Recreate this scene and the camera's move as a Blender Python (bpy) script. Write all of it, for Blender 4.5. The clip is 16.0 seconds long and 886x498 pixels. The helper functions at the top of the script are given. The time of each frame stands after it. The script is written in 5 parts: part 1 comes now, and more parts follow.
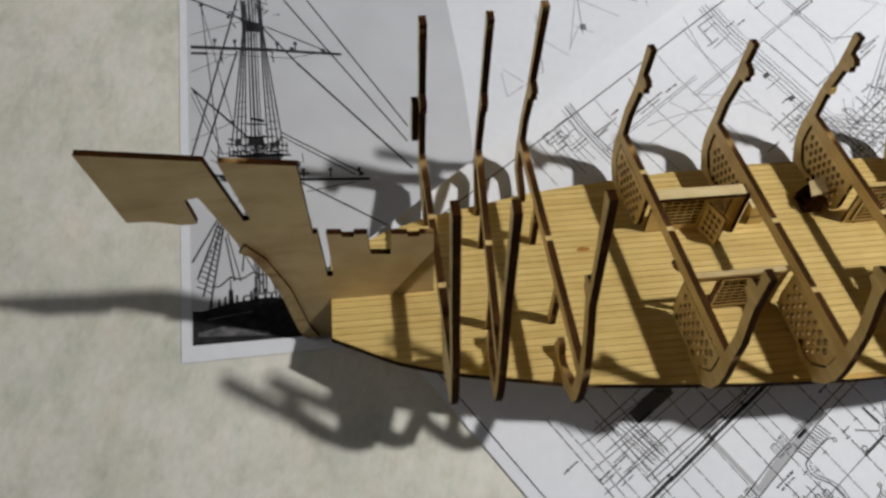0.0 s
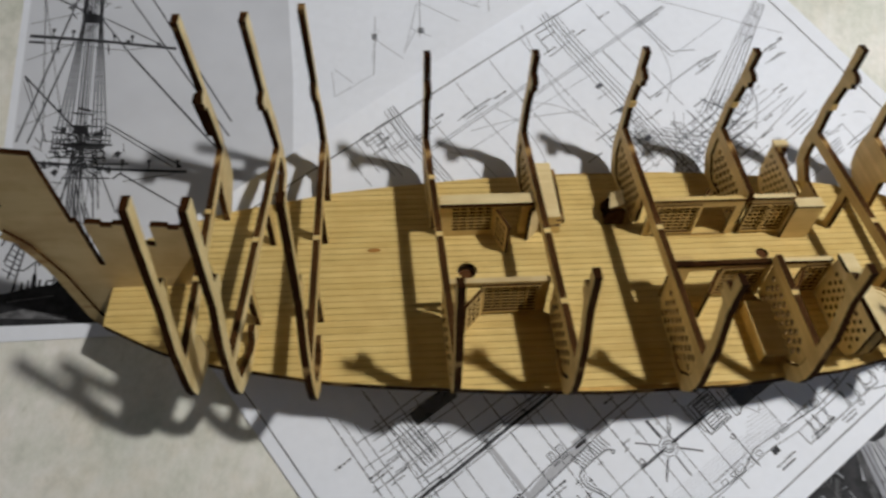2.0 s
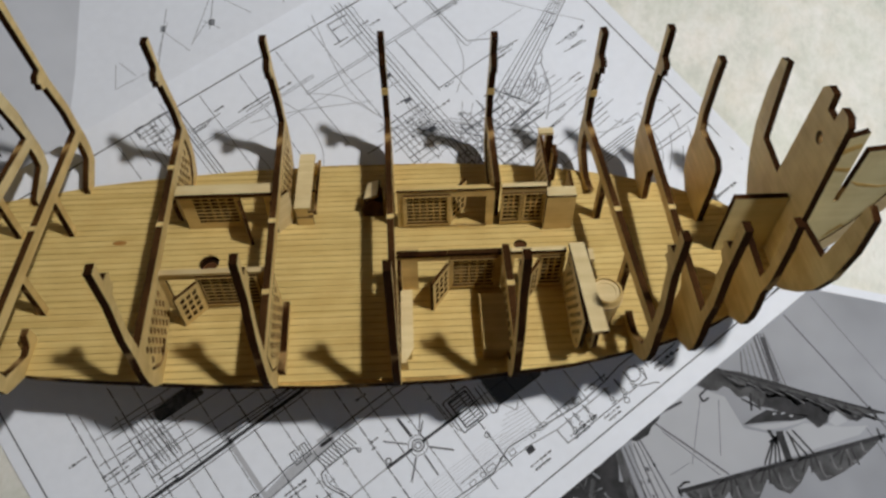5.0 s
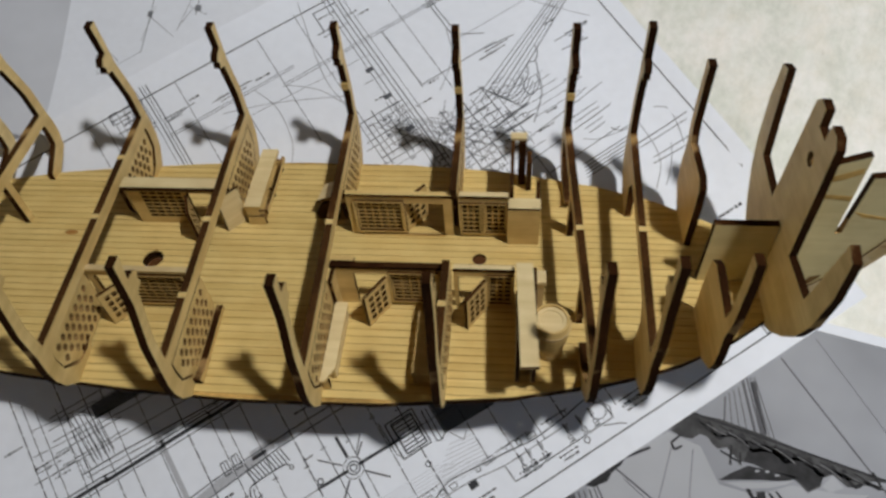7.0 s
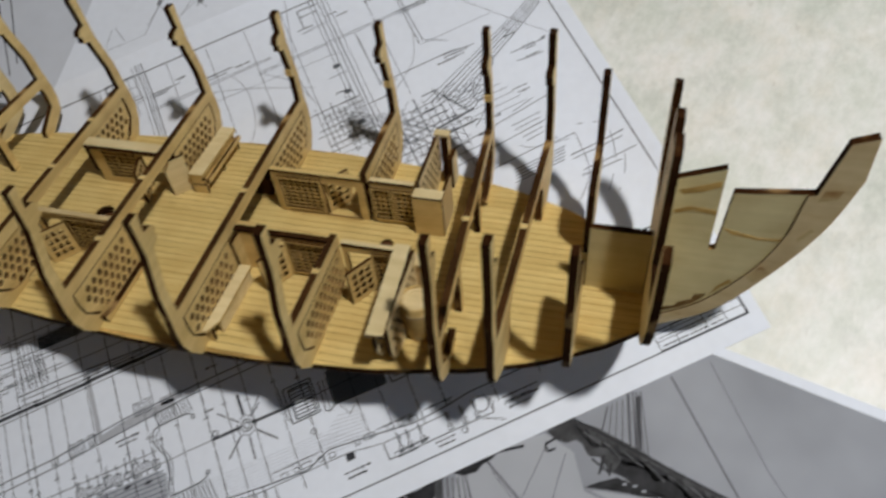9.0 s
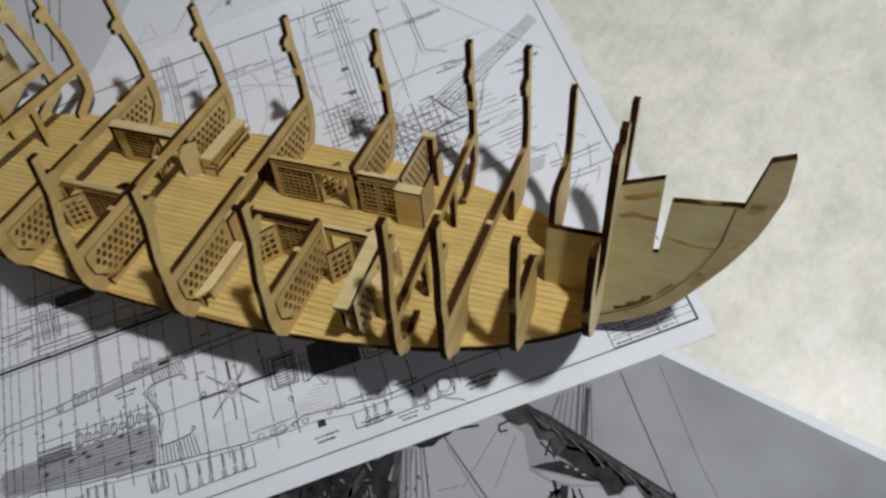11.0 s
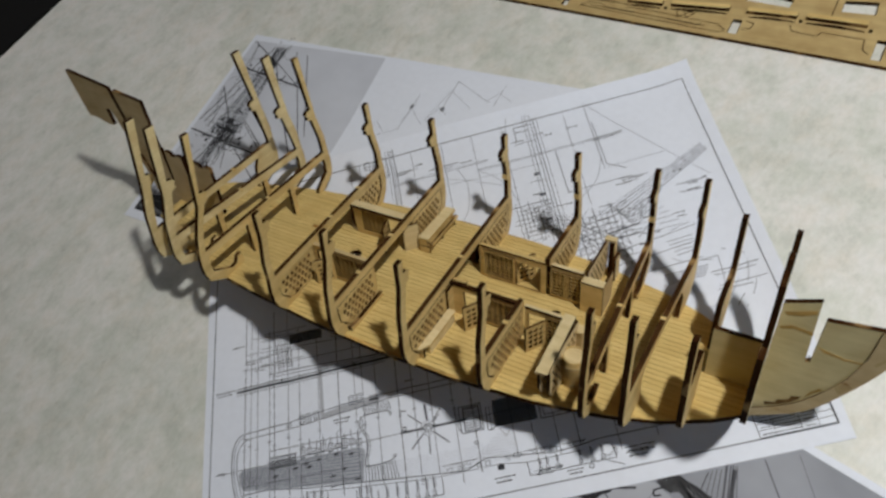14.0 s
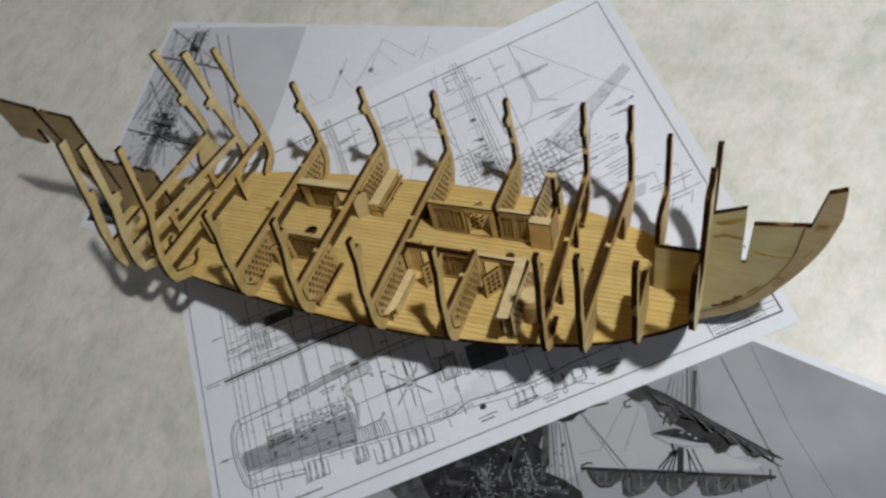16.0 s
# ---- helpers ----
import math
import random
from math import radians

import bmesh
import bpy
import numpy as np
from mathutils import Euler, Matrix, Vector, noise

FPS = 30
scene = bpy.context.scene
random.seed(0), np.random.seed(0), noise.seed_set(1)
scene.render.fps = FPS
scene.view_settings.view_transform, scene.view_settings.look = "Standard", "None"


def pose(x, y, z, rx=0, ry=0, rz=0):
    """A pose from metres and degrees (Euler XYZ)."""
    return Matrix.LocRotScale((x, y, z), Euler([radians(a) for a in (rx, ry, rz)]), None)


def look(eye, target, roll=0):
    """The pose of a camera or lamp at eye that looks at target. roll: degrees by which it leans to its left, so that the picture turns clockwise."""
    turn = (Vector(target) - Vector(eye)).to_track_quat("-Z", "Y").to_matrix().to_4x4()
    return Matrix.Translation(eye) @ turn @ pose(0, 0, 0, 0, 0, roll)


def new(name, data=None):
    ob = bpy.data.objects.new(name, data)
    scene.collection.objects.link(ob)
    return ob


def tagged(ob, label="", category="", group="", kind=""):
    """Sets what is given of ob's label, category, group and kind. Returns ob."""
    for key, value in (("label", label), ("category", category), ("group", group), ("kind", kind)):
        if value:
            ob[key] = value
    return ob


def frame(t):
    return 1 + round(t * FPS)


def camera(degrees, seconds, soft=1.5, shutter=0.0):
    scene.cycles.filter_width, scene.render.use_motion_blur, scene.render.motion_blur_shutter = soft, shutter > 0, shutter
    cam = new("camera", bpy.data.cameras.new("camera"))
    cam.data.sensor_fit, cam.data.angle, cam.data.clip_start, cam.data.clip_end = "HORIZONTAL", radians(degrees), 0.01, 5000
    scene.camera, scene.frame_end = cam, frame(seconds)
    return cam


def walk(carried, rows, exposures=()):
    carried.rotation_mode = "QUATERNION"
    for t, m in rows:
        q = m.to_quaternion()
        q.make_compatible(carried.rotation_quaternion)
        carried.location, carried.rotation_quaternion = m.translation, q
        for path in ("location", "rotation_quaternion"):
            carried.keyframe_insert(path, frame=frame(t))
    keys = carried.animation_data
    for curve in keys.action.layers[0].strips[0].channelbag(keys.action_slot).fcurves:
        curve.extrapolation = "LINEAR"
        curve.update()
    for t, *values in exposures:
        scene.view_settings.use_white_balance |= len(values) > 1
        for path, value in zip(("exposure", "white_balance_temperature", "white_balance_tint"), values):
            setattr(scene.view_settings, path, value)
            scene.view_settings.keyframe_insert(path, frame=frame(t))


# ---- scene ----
cam = camera(62.5, 16.0, soft=2.7, shutter=0.5)
PATH = [
    (0, (0.175, 0.193, 0.351), (0.178, 0.858, -1.535), 8.8),
    (0.5, (0.199, 0.198, 0.353), (0.148, 0.836, -1.542), 5.9),
    (1, (0.227, 0.203, 0.355), (0.145, 0.824, -1.545), 4.0),
    (1.5, (0.252, 0.212, 0.358), (0.19, 0.842, -1.539), 6.2),
    (2, (0.285, 0.211, 0.361), (0.231, 0.859, -1.53), 6.7),
    (2.5, (0.308, 0.21, 0.361), (0.267, 0.868, -1.527), 7.3),
    (3, (0.333, 0.215, 0.362), (0.294, 0.88, -1.524), 7.8),
    (3.5, (0.362, 0.221, 0.359), (0.318, 0.886, -1.526), 7.1),
    (4, (0.382, 0.229, 0.356), (0.339, 0.898, -1.528), 7.5),
    (4.2, (0.391, 0.226, 0.36), (0.34, 0.893, -1.525), 6.9),
    (6.3, (0.436, 0.254, 0.332), (0.197, 0.898, -1.547), -7.0),
    (6.5, (0.443, 0.257, 0.331), (0.174, 0.9, -1.544), -7.9),
    (7, (0.467, 0.263, 0.327), (0.132, 0.848, -1.556), -13.6),
    (7.5, (0.487, 0.258, 0.332), (0.088, 0.822, -1.544), -16.9),
    (8, (0.5, 0.256, 0.335), (0.033, 0.809, -1.53), -19.3),
    (8.5, (0.526, 0.258, 0.331), (-0.019, 0.817, -1.511), -21.5),
    (9, (0.554, 0.27, 0.324), (-0.047, 0.843, -1.496), -22.3),
    (9.2, (0.565, 0.282, 0.321), (-0.06, 0.824, -1.5), -25.1),
    (11.3, (0.591, 0.257, 0.354), (-0.119, 0.823, -1.428), -21.2),
    (11.5, (0.59, 0.245, 0.364), (-0.133, 0.815, -1.412), -20.3),
    (12, (0.584, 0.223, 0.391), (-0.187, 0.785, -1.367), -20.0),
    (12.5, (0.585, 0.217, 0.407), (-0.249, 0.785, -1.32), -20.3),
    (13, (0.596, 0.224, 0.417), (-0.334, 0.793, -1.259), -22.6),
    (13.5, (0.588, 0.222, 0.422), (-0.395, 0.796, -1.222), -23.5),
    (14, (0.586, 0.223, 0.426), (-0.425, 0.76, -1.214), -25.6),
    (14.5, (0.587, 0.217, 0.423), (-0.396, 0.629, -1.27), -31.6),
    (15, (0.594, 0.224, 0.437), (-0.4, 0.562, -1.265), -36.7),
    (15.5, (0.603, 0.232, 0.438), (-0.341, 0.624, -1.28), -36.8),
    (16, (0.597, 0.239, 0.444), (-0.281, 0.673, -1.3), -37.2),
]
walk(cam, [(t, look(eye, target, roll)) for t, eye, target, roll in PATH],
     [(0.0, 0.33, 6520, 10), (1.0, 0.29, 6500, 10), (3.0, 0.11, 6440, 10), (4.2, 0.05, 6400, 10), (7.0, 0.0, 6380, 10), (9.0, -0.03, 6340, 10), (11.5, -0.12, 6320, 10), (13.0, -0.1, 6340, 10), (16.0, -0.07, 6300, 10)])

# ---- light ----
world = bpy.data.worlds.new("world")
scene.world = world
world.use_nodes = True
world.node_tree.nodes["Background"].inputs["Color"].default_value = (0.55, 0.66, 0.9, 1)
world.node_tree.nodes["Background"].inputs["Strength"].default_value = 0.2
bulb = bpy.data.lights.new("ceiling_lamp", "AREA")
bulb.shape, bulb.size, bulb.energy, bulb.color = "DISK", 0.075, 14.1, (1.0, 0.972, 0.93)
new("ceiling_lamp", bulb).matrix_world = look((0.87, 0.608, 1.2), (1.0, 0.75, 0.0))
sky = bpy.data.lights.new("window_daylight", "AREA")
sky.shape, sky.size, sky.size_y, sky.energy, sky.color = "RECTANGLE", 0.8, 0.6, 1.6, (0.5, 0.7, 1.0)
new("window_daylight", sky).matrix_world = look((1.38, 0.45, 0.3), (0.5, 0.4, 0.05))
# added warm fill from the west to lift the stern's shadows; source unseen
west = bpy.data.lights.new("west_fill_light", "AREA")
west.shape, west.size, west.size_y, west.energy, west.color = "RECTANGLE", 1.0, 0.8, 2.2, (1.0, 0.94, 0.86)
new("west_fill_light", west).matrix_world = look((-1.12, 0.3, 0.6), (0.3, 0.35, 0.1))

# ---- materials ----
def material(name, rough=0.6, metal=0.0):
    m = bpy.data.materials.new(name)
    m.use_nodes = True
    b = m.node_tree.nodes["Principled BSDF"]
    b.inputs["Roughness"].default_value, b.inputs["Metallic"].default_value = rough, metal
    return m, m.node_tree, b

def node(tree, kind, **values):
    n = tree.nodes.new(kind)
    for key, value in values.items():
        n.inputs[key.replace("_", " ")].default_value = value
    return n

def coords(tree, scale=(1, 1, 1), out="Object"):
    c = tree.nodes.new("ShaderNodeTexCoord")
    m = node(tree, "ShaderNodeMapping", Scale=scale)
    tree.links.new(c.outputs[out], m.inputs["Vector"])
    return m.outputs["Vector"]

def ramp(tree, source, *stops):
    r = tree.nodes.new("ShaderNodeValToRGB")
    while len(r.color_ramp.elements) < len(stops):
        r.color_ramp.elements.new(0.5)
    for e, (at, colour) in zip(r.color_ramp.elements, stops):
        e.position, e.color = at, (*colour, 1)
    tree.links.new(source, r.inputs["Fac"])
    return r.outputs["Color"]

def noise_fac(tree, vector, scale, detail=4.0, rough=0.55):
    n = node(tree, "ShaderNodeTexNoise", Scale=scale, Detail=detail, Roughness=rough)
    tree.links.new(vector, n.inputs["Vector"])
    return n.outputs["Fac"]

def mix(tree, kind, fac, a, b):
    m = tree.nodes.new("ShaderNodeMix")
    m.data_type, m.blend_type = "RGBA", kind
    for socket, value in ((m.inputs["Factor"], fac), (m.inputs[6], a), (m.inputs[7], b)):
        if hasattr(value, "is_linked"):
            tree.links.new(value, socket)
        else:
            socket.default_value = value
    return m.outputs[2]

def bump(tree, bsdf, height, strength, distance):
    b = node(tree, "ShaderNodeBump", Strength=strength, Distance=distance)
    tree.links.new(height, b.inputs["Height"])
    tree.links.new(b.outputs["Normal"], bsdf.inputs["Normal"])

def wood(name, dark, light, along=(18, 260, 260), rough=0.55, stains=0.25, vary=0.25, scorch=0.0):
    m, t, b = material(name, rough)
    grain = noise_fac(t, coords(t, along), 1.0, 5.0, 0.6)
    colour = ramp(t, grain, (0.3, dark), (0.7, light))
    blotch = noise_fac(t, coords(t, (60, 60, 60)), 1.0, 3.0)
    colour = mix(t, "MULTIPLY", stains, colour, ramp(t, blotch, (0.35, (0.62, 0.5, 0.36)), (0.6, (1, 1, 1))))
    if scorch:
        streak = noise_fac(t, coords(t, (22, 95, 95)), 1.0, 4.0, 0.6)
        colour = mix(t, "MULTIPLY", scorch, colour, ramp(t, streak, (0.55, (1, 1, 1)), (0.64, (0.62, 0.45, 0.25)), (0.74, (0.34, 0.2, 0.08))))
    info = t.nodes.new("ShaderNodeObjectInfo")
    colour = mix(t, "MULTIPLY", vary, colour, ramp(t, info.outputs["Random"], (0.0, (0.72, 0.68, 0.6)), (1.0, (1, 1, 1))))
    t.links.new(colour, b.inputs["Base Color"])
    bump(t, b, grain, 0.25, 0.0003)
    return m

def burnt(name, dark, light):
    m, t, b = material(name, 0.85)
    b.inputs["Specular IOR Level"].default_value = 0.06
    fac = noise_fac(t, coords(t, (45, 45, 45)), 1.0, 3.0)
    fine = noise_fac(t, coords(t, (500, 500, 500)), 1.0, 2.0)
    colour = ramp(t, fac, (0.42, dark), (0.59, tuple(1.9 * c for c in dark)), (0.66, light))
    colour = mix(t, "MULTIPLY", 0.5, colour, ramp(t, fine, (0.3, (0.5, 0.5, 0.5)), (0.7, (1, 1, 1))))
    t.links.new(colour, b.inputs["Base Color"])
    return m

PLY = wood("birch_plywood", (0.585, 0.418, 0.15), (0.79, 0.592, 0.25), stains=0.4)
PALE = wood("pale_basswood", (0.68, 0.545, 0.275), (0.83, 0.69, 0.40))
DECK = wood("deck_plank_wood", (0.66, 0.475, 0.16), (0.825, 0.63, 0.255), (14, 420, 420), 0.45, 0.25, 0.25)
RIB = wood("pale_birch_plywood", (0.68, 0.545, 0.255), (0.85, 0.705, 0.38), stains=0.45)
CUT_PLY = wood("dull_birch_plywood", (0.46, 0.335, 0.14), (0.59, 0.44, 0.195), stains=0.4)
BOW = wood("pale_olive_plywood", (0.60, 0.51, 0.255), (0.71, 0.605, 0.32), stains=0.3)
TAN = wood("tan_plywood", (0.575, 0.44, 0.222), (0.65, 0.505, 0.265), stains=0.35, scorch=0.25)
SCORCHED = wood("scorched_plywood", (0.46, 0.335, 0.14), (0.64, 0.49, 0.235), stains=0.6, scorch=0.9)
EDGE = burnt("laser_burnt_edge", (0.024, 0.0085, 0.002), (0.34, 0.21, 0.085))
TOAST = burnt("toasted_brown_edge", (0.046, 0.0195, 0.0057), (0.42, 0.26, 0.1))
BROWN = burnt("browned_hole_edge", (0.15, 0.088, 0.033), (0.4, 0.27, 0.11))
GROOVE = burnt("burnt_groove", (0.41, 0.265, 0.086), (0.58, 0.40, 0.155))
KNOT = burnt("orange_brown_knot", (0.34, 0.165, 0.045), (0.5, 0.29, 0.1))
STAIN = burnt("red_brown_stain", (0.11, 0.045, 0.016), (0.22, 0.11, 0.045))

def plain(name, colour, rough=0.7, speck=0.12, scale=900):
    m, t, b = material(name, rough)
    b.inputs["Specular IOR Level"].default_value = 0.2
    fac = noise_fac(t, coords(t, (scale, scale, scale)), 1.0, 3.0)
    lo, hi = tuple(c * (1 - speck) for c in colour), tuple(min(1, c * (1 + speck)) for c in colour)
    t.links.new(ramp(t, fac, (0.3, lo), (0.7, hi)), b.inputs["Base Color"])
    return m

PAPER = plain("white_paper", (0.79, 0.82, 0.88), 0.6, 0.02, 200)
waves = noise_fac(PAPER.node_tree, coords(PAPER.node_tree, (9, 14, 9)), 1.0, 2.0, 0.4)
bump(PAPER.node_tree, PAPER.node_tree.nodes["Principled BSDF"], waves, 0.5, 0.012)
INK = plain("black_ink", (0.035, 0.036, 0.04), 0.7)
INK_GREY = plain("grey_ink", (0.25, 0.26, 0.28), 0.7)
INK_MID = plain("dark_grey_ink", (0.10, 0.105, 0.12), 0.7)
INK_PALE = plain("pale_grey_ink", (0.45, 0.46, 0.49), 0.7)

def table_material():
    m, t, b = material("mottled_laminate", 0.42)
    v = coords(t)
    big = noise_fac(t, v, 16, 5.0, 0.6)
    fine = noise_fac(t, coords(t, (300, 190, 200)), 1.0, 4.0, 0.6)
    colour = ramp(t, big, (0.3, (0.69, 0.70, 0.635)), (0.48, (0.80, 0.79, 0.725)), (0.7, (0.89, 0.865, 0.82)))
    colour = mix(t, "MULTIPLY", 0.3, colour, ramp(t, fine, (0.34, (0.74, 0.74, 0.70)), (0.62, (1, 1, 1))))
    streak = noise_fac(t, coords(t, (62, 44, 60)), 1.0, 6.0, 0.72)
    colour = mix(t, "MULTIPLY", 0.62, colour, ramp(t, streak, (0.36, (0.72, 0.74, 0.69)), (0.47, (0.9, 0.91, 0.87)), (0.58, (1, 1, 1))))
    patch = noise_fac(t, coords(t, (44, 34, 60)), 1.0, 5.0, 0.66)
    colour = mix(t, "MULTIPLY", 0.5, colour, ramp(t, patch, (0.38, (0.86, 0.9, 0.86)), (0.5, (1, 1, 1)), (0.64, (1, 0.95, 0.9))))
    flecks = noise_fac(t, coords(t, (190, 90, 110)), 1.0, 2.0, 0.5)
    colour = mix(t, "MULTIPLY", 0.25, colour, ramp(t, flecks, (0.24, (0.55, 0.52, 0.44)), (0.31, (1, 1, 1))))
    t.links.new(colour, b.inputs["Base Color"])
    bump(t, b, fine, 0.08, 0.0004)
    return m

TABLE = table_material()
PHOTO_SKY = plain("printed_pale_grey", (0.60, 0.62, 0.665), 0.55, 0.06, 25)
PHOTO_MID = plain("printed_mid_grey", (0.29, 0.30, 0.325), 0.6, 0.2, 16)
PHOTO_PALE = plain("printed_light_grey", (0.40, 0.41, 0.435), 0.6, 0.12, 14)
PHOTO_SAIL = plain("printed_sail_grey", (0.055, 0.055, 0.057), 0.6, 0.55, 130)
PHOTO_SHADE = plain("printed_slate_grey", (0.062, 0.063, 0.066), 0.6, 0.6, 170)
PHOTO_DARK = plain("printed_dark_grey", (0.018, 0.018, 0.02), 0.6, 0.7, 160)
PHOTO_FOLD = plain("printed_fold_grey", (0.125, 0.125, 0.13), 0.6, 0.5, 200)
PHOTO_ROPE = plain("printed_rope_grey", (0.10, 0.10, 0.11), 0.6, 0.2)
PLAN_SHADE = plain("printed_hatching", (0.40, 0.415, 0.45), 0.7, 0.1, 240)

# ---- mesh helpers ----
from mathutils.geometry import tessellate_polygon

def mesh_object(name, verts, faces, mats, slots=None, parent=None, m=None, label=""):
    me = bpy.data.meshes.new(name)
    me.from_pydata(verts, [], faces)
    for mat in mats:
        me.materials.append(mat)
    if slots:
        me.polygons.foreach_set("material_index", slots)
    me.update()
    ob = new(name, me)
    if parent:
        ob.parent = parent
    if m is not None:
        ob.matrix_basis = m
    if label:
        ob["label"] = label
    return ob

def prism(outer, holes, th):
    """A sheet cut along the outer loop and the holes, th thick round z = 0: verts, faces, slots (0 face, 1 cut edge, 2 edge of a hole)."""
    loops = [outer, *holes]
    flat = [p for loop in loops for p in loop]
    n = len(flat)
    verts = [(u, v, -th / 2) for u, v in flat] + [(u, v, th / 2) for u, v in flat]
    faces, slots = [], []
    for a, b, c in tessellate_polygon([[Vector((u, v, 0)) for u, v in loop] for loop in loops]):
        pa, pb, pc = flat[a], flat[b], flat[c]
        if (pb[0] - pa[0]) * (pc[1] - pa[1]) - (pb[1] - pa[1]) * (pc[0] - pa[0]) < 0:
            b, c = c, b
        faces += [(a + n, b + n, c + n), (c, b, a)]
        slots += [0, 0]
    start = 0
    for k, loop in enumerate(loops):
        count = len(loop)
        area = sum(p[0] * q[1] - q[0] * p[1] for p, q in zip(loop, loop[1:] + loop[:1]))
        forward = (area > 0) == (k == 0)
        for i in range(count):
            a, b = start + i, start + (i + 1) % count
            faces.append((a, b, b + n, a + n) if forward else (b, a, a + n, b + n))
            slots.append(1 if k == 0 else 2)
        start += count
    return verts, faces, slots

def sheet(name, outer, th, m=None, parent=None, holes=(), mats=None, label=""):
    """A part cut from sheet wood: the outline in metres, in its own x and y, th thick."""
    v, f, s = prism(list(outer), [list(h) for h in holes], th)
    mats = mats or (PLY, EDGE)
    return mesh_object(name, v, f, mats, [min(k, len(mats) - 1) for k in s], parent, m, label)

def mm(points):
    return [(x / 1000, y / 1000) for x, y in points]

def box_at(name, lo, hi, mats, parent=None, m=None, label=""):
    """A board between two corners, in millimetres: broad faces take the first material, ends the second."""
    (x0, y0, z0), (x1, y1, z1) = [[c / 1000 for c in p] for p in (lo, hi)]
    verts = [(x, y, z) for z in (z0, z1) for y in (y0, y1) for x in (x0, x1)]
    faces = [(0, 2, 3, 1), (4, 5, 7, 6), (0, 1, 5, 4), (2, 6, 7, 3), (0, 4, 6, 2), (1, 3, 7, 5)]
    d = [abs(b - a) for a, b in zip(lo, hi)]
    thin = d.index(min(d))
    axis = [2, 2, 1, 1, 0, 0]
    return mesh_object(name, verts, faces, mats, [0 if a == thin else len(mats) - 1 for a in axis], parent, m, label)

def empty(name, m, label, category, group="", kind=""):
    return tagged(new(name), label, category, group, kind) if m is None else placed(tagged(new(name), label, category, group, kind), m)

def placed(ob, m):
    ob.matrix_basis = m
    return ob

# ---- table, floor and room ----
def big_box(name, lo, hi, mat, label, category):
    ob = box_at(name, [c * 1000 for c in lo], [c * 1000 for c in hi], (mat,))
    return tagged(ob, label, category, "", "structure")

WALLS = plain("painted_plaster", (0.06, 0.06, 0.06), 0.9, 0.04, 8)
RUG = plain("dark_red_brown_floor", (0.05, 0.018, 0.012), 0.9, 0.5, 60)
big_box("floor", (-1.2, -1.1, -0.80), (1.5, 2.6, -0.75), RUG, "dark reddish brown floor below the table", "floor")
big_box("ceiling", (-1.2, -1.1, 2.1), (1.5, 2.6, 2.15), WALLS, "plain painted ceiling", "ceiling")
big_box("wall_south", (-1.2, -1.15, -0.75), (1.5, -1.1, 2.1), WALLS, "plain painted wall", "wall")
big_box("wall_north", (-1.2, 2.6, -0.75), (1.5, 2.65, 2.1), WALLS, "plain painted wall", "wall")
EAST_TURN = Matrix(((0, 0, 1, 0), (1, 0, 0, 0), (0, 1, 0, 0), (0, 0, 0, 1)))
EAST = pose(1.45, 0, 0) @ EAST_TURN
east = sheet("wall_east", [(-1.1, -0.75), (2.6, -0.75), (2.6, 2.1), (-1.1, 2.1)], 0.1, EAST, None, [[(0.0, -0.03), (0.9, -0.03), (0.9, 0.65), (0.0, 0.65)]], (WALLS, WALLS))
tagged(east, "plain painted wall with an added opening for a light", "wall", "", "structure")
# unseen west wall; its opening is made up to hold the fill light
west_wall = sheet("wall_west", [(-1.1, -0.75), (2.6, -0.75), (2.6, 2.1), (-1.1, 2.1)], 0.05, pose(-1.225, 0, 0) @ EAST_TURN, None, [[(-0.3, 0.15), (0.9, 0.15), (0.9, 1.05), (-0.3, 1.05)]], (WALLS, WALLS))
tagged(west_wall, "plain painted wall with an added opening for a light", "wall", "", "structure")

table = empty("table", pose(0, 0, 0), "table with mottled grey-beige laminate top", "table")
TOP = [(-0.226, -0.061), (1.15, 0.2475), (1.02, 1.02), (-0.345, 0.95)]
sheet("tabletop", TOP, 0.03, pose(0, 0, -0.0152), table, mats=(TABLE, TAN))
for x, y in ((-0.15, 0.05), (1.0, 0.28), (0.93, 0.92), (-0.24, 0.8)):
    box_at("table_leg", (x * 1000 - 25, y * 1000 - 25, -750), (x * 1000 + 25, y * 1000 + 25, -30.2), (TAN,), table)

# ---- ship ----
SHIP = pose(0.289, 0.317, 0.027, 0, 0, 13.8) @ pose(0, 0, 0, -20.0, 0, 0) @ pose(0, -0.0015, 0)
ship = empty("ship_model", SHIP, "unfinished laser-cut wooden model ship of ribs on a planked deck", "model ship")
ACROSS = Matrix(((0, 0, 1, 0), (1, 0, 0, 0), (0, 1, 0, 0), (0, 0, 0, 1)))   # sheet x to port, sheet y up, thickness along the keel
ALONG = Matrix(((1, 0, 0, 0), (0, 0, -1, 0), (0, 1, 0, 0), (0, 0, 0, 1)))   # sheet x along the keel, sheet y up


def at_x(x):
    return pose(x / 1000, 0, 0) @ ACROSS


def at_y(y):
    return pose(0, y / 1000, 0) @ ALONG


def circle(cx, cy, r, n=20):
    return [(cx + r * math.cos(2 * math.pi * k / n), cy + r * math.sin(2 * math.pi * k / n)) for k in range(n)]


def rect(x0, y0, x1, y1):
    return [(x0, y0), (x1, y0), (x1, y1), (x0, y1)]


def mirror(points):
    return [(-a, b) for a, b in points[::-1]]


BEAM_X = np.array([-166, -139, -120, -108, -65, -40, 8, 55, 110, 160, 200, 225, 249, 263])
BEAM_W = np.array([22, 36.5, 43, 46, 55, 58, 62.5, 65, 64.3, 59.5, 51, 42.5, 29.5, 19])


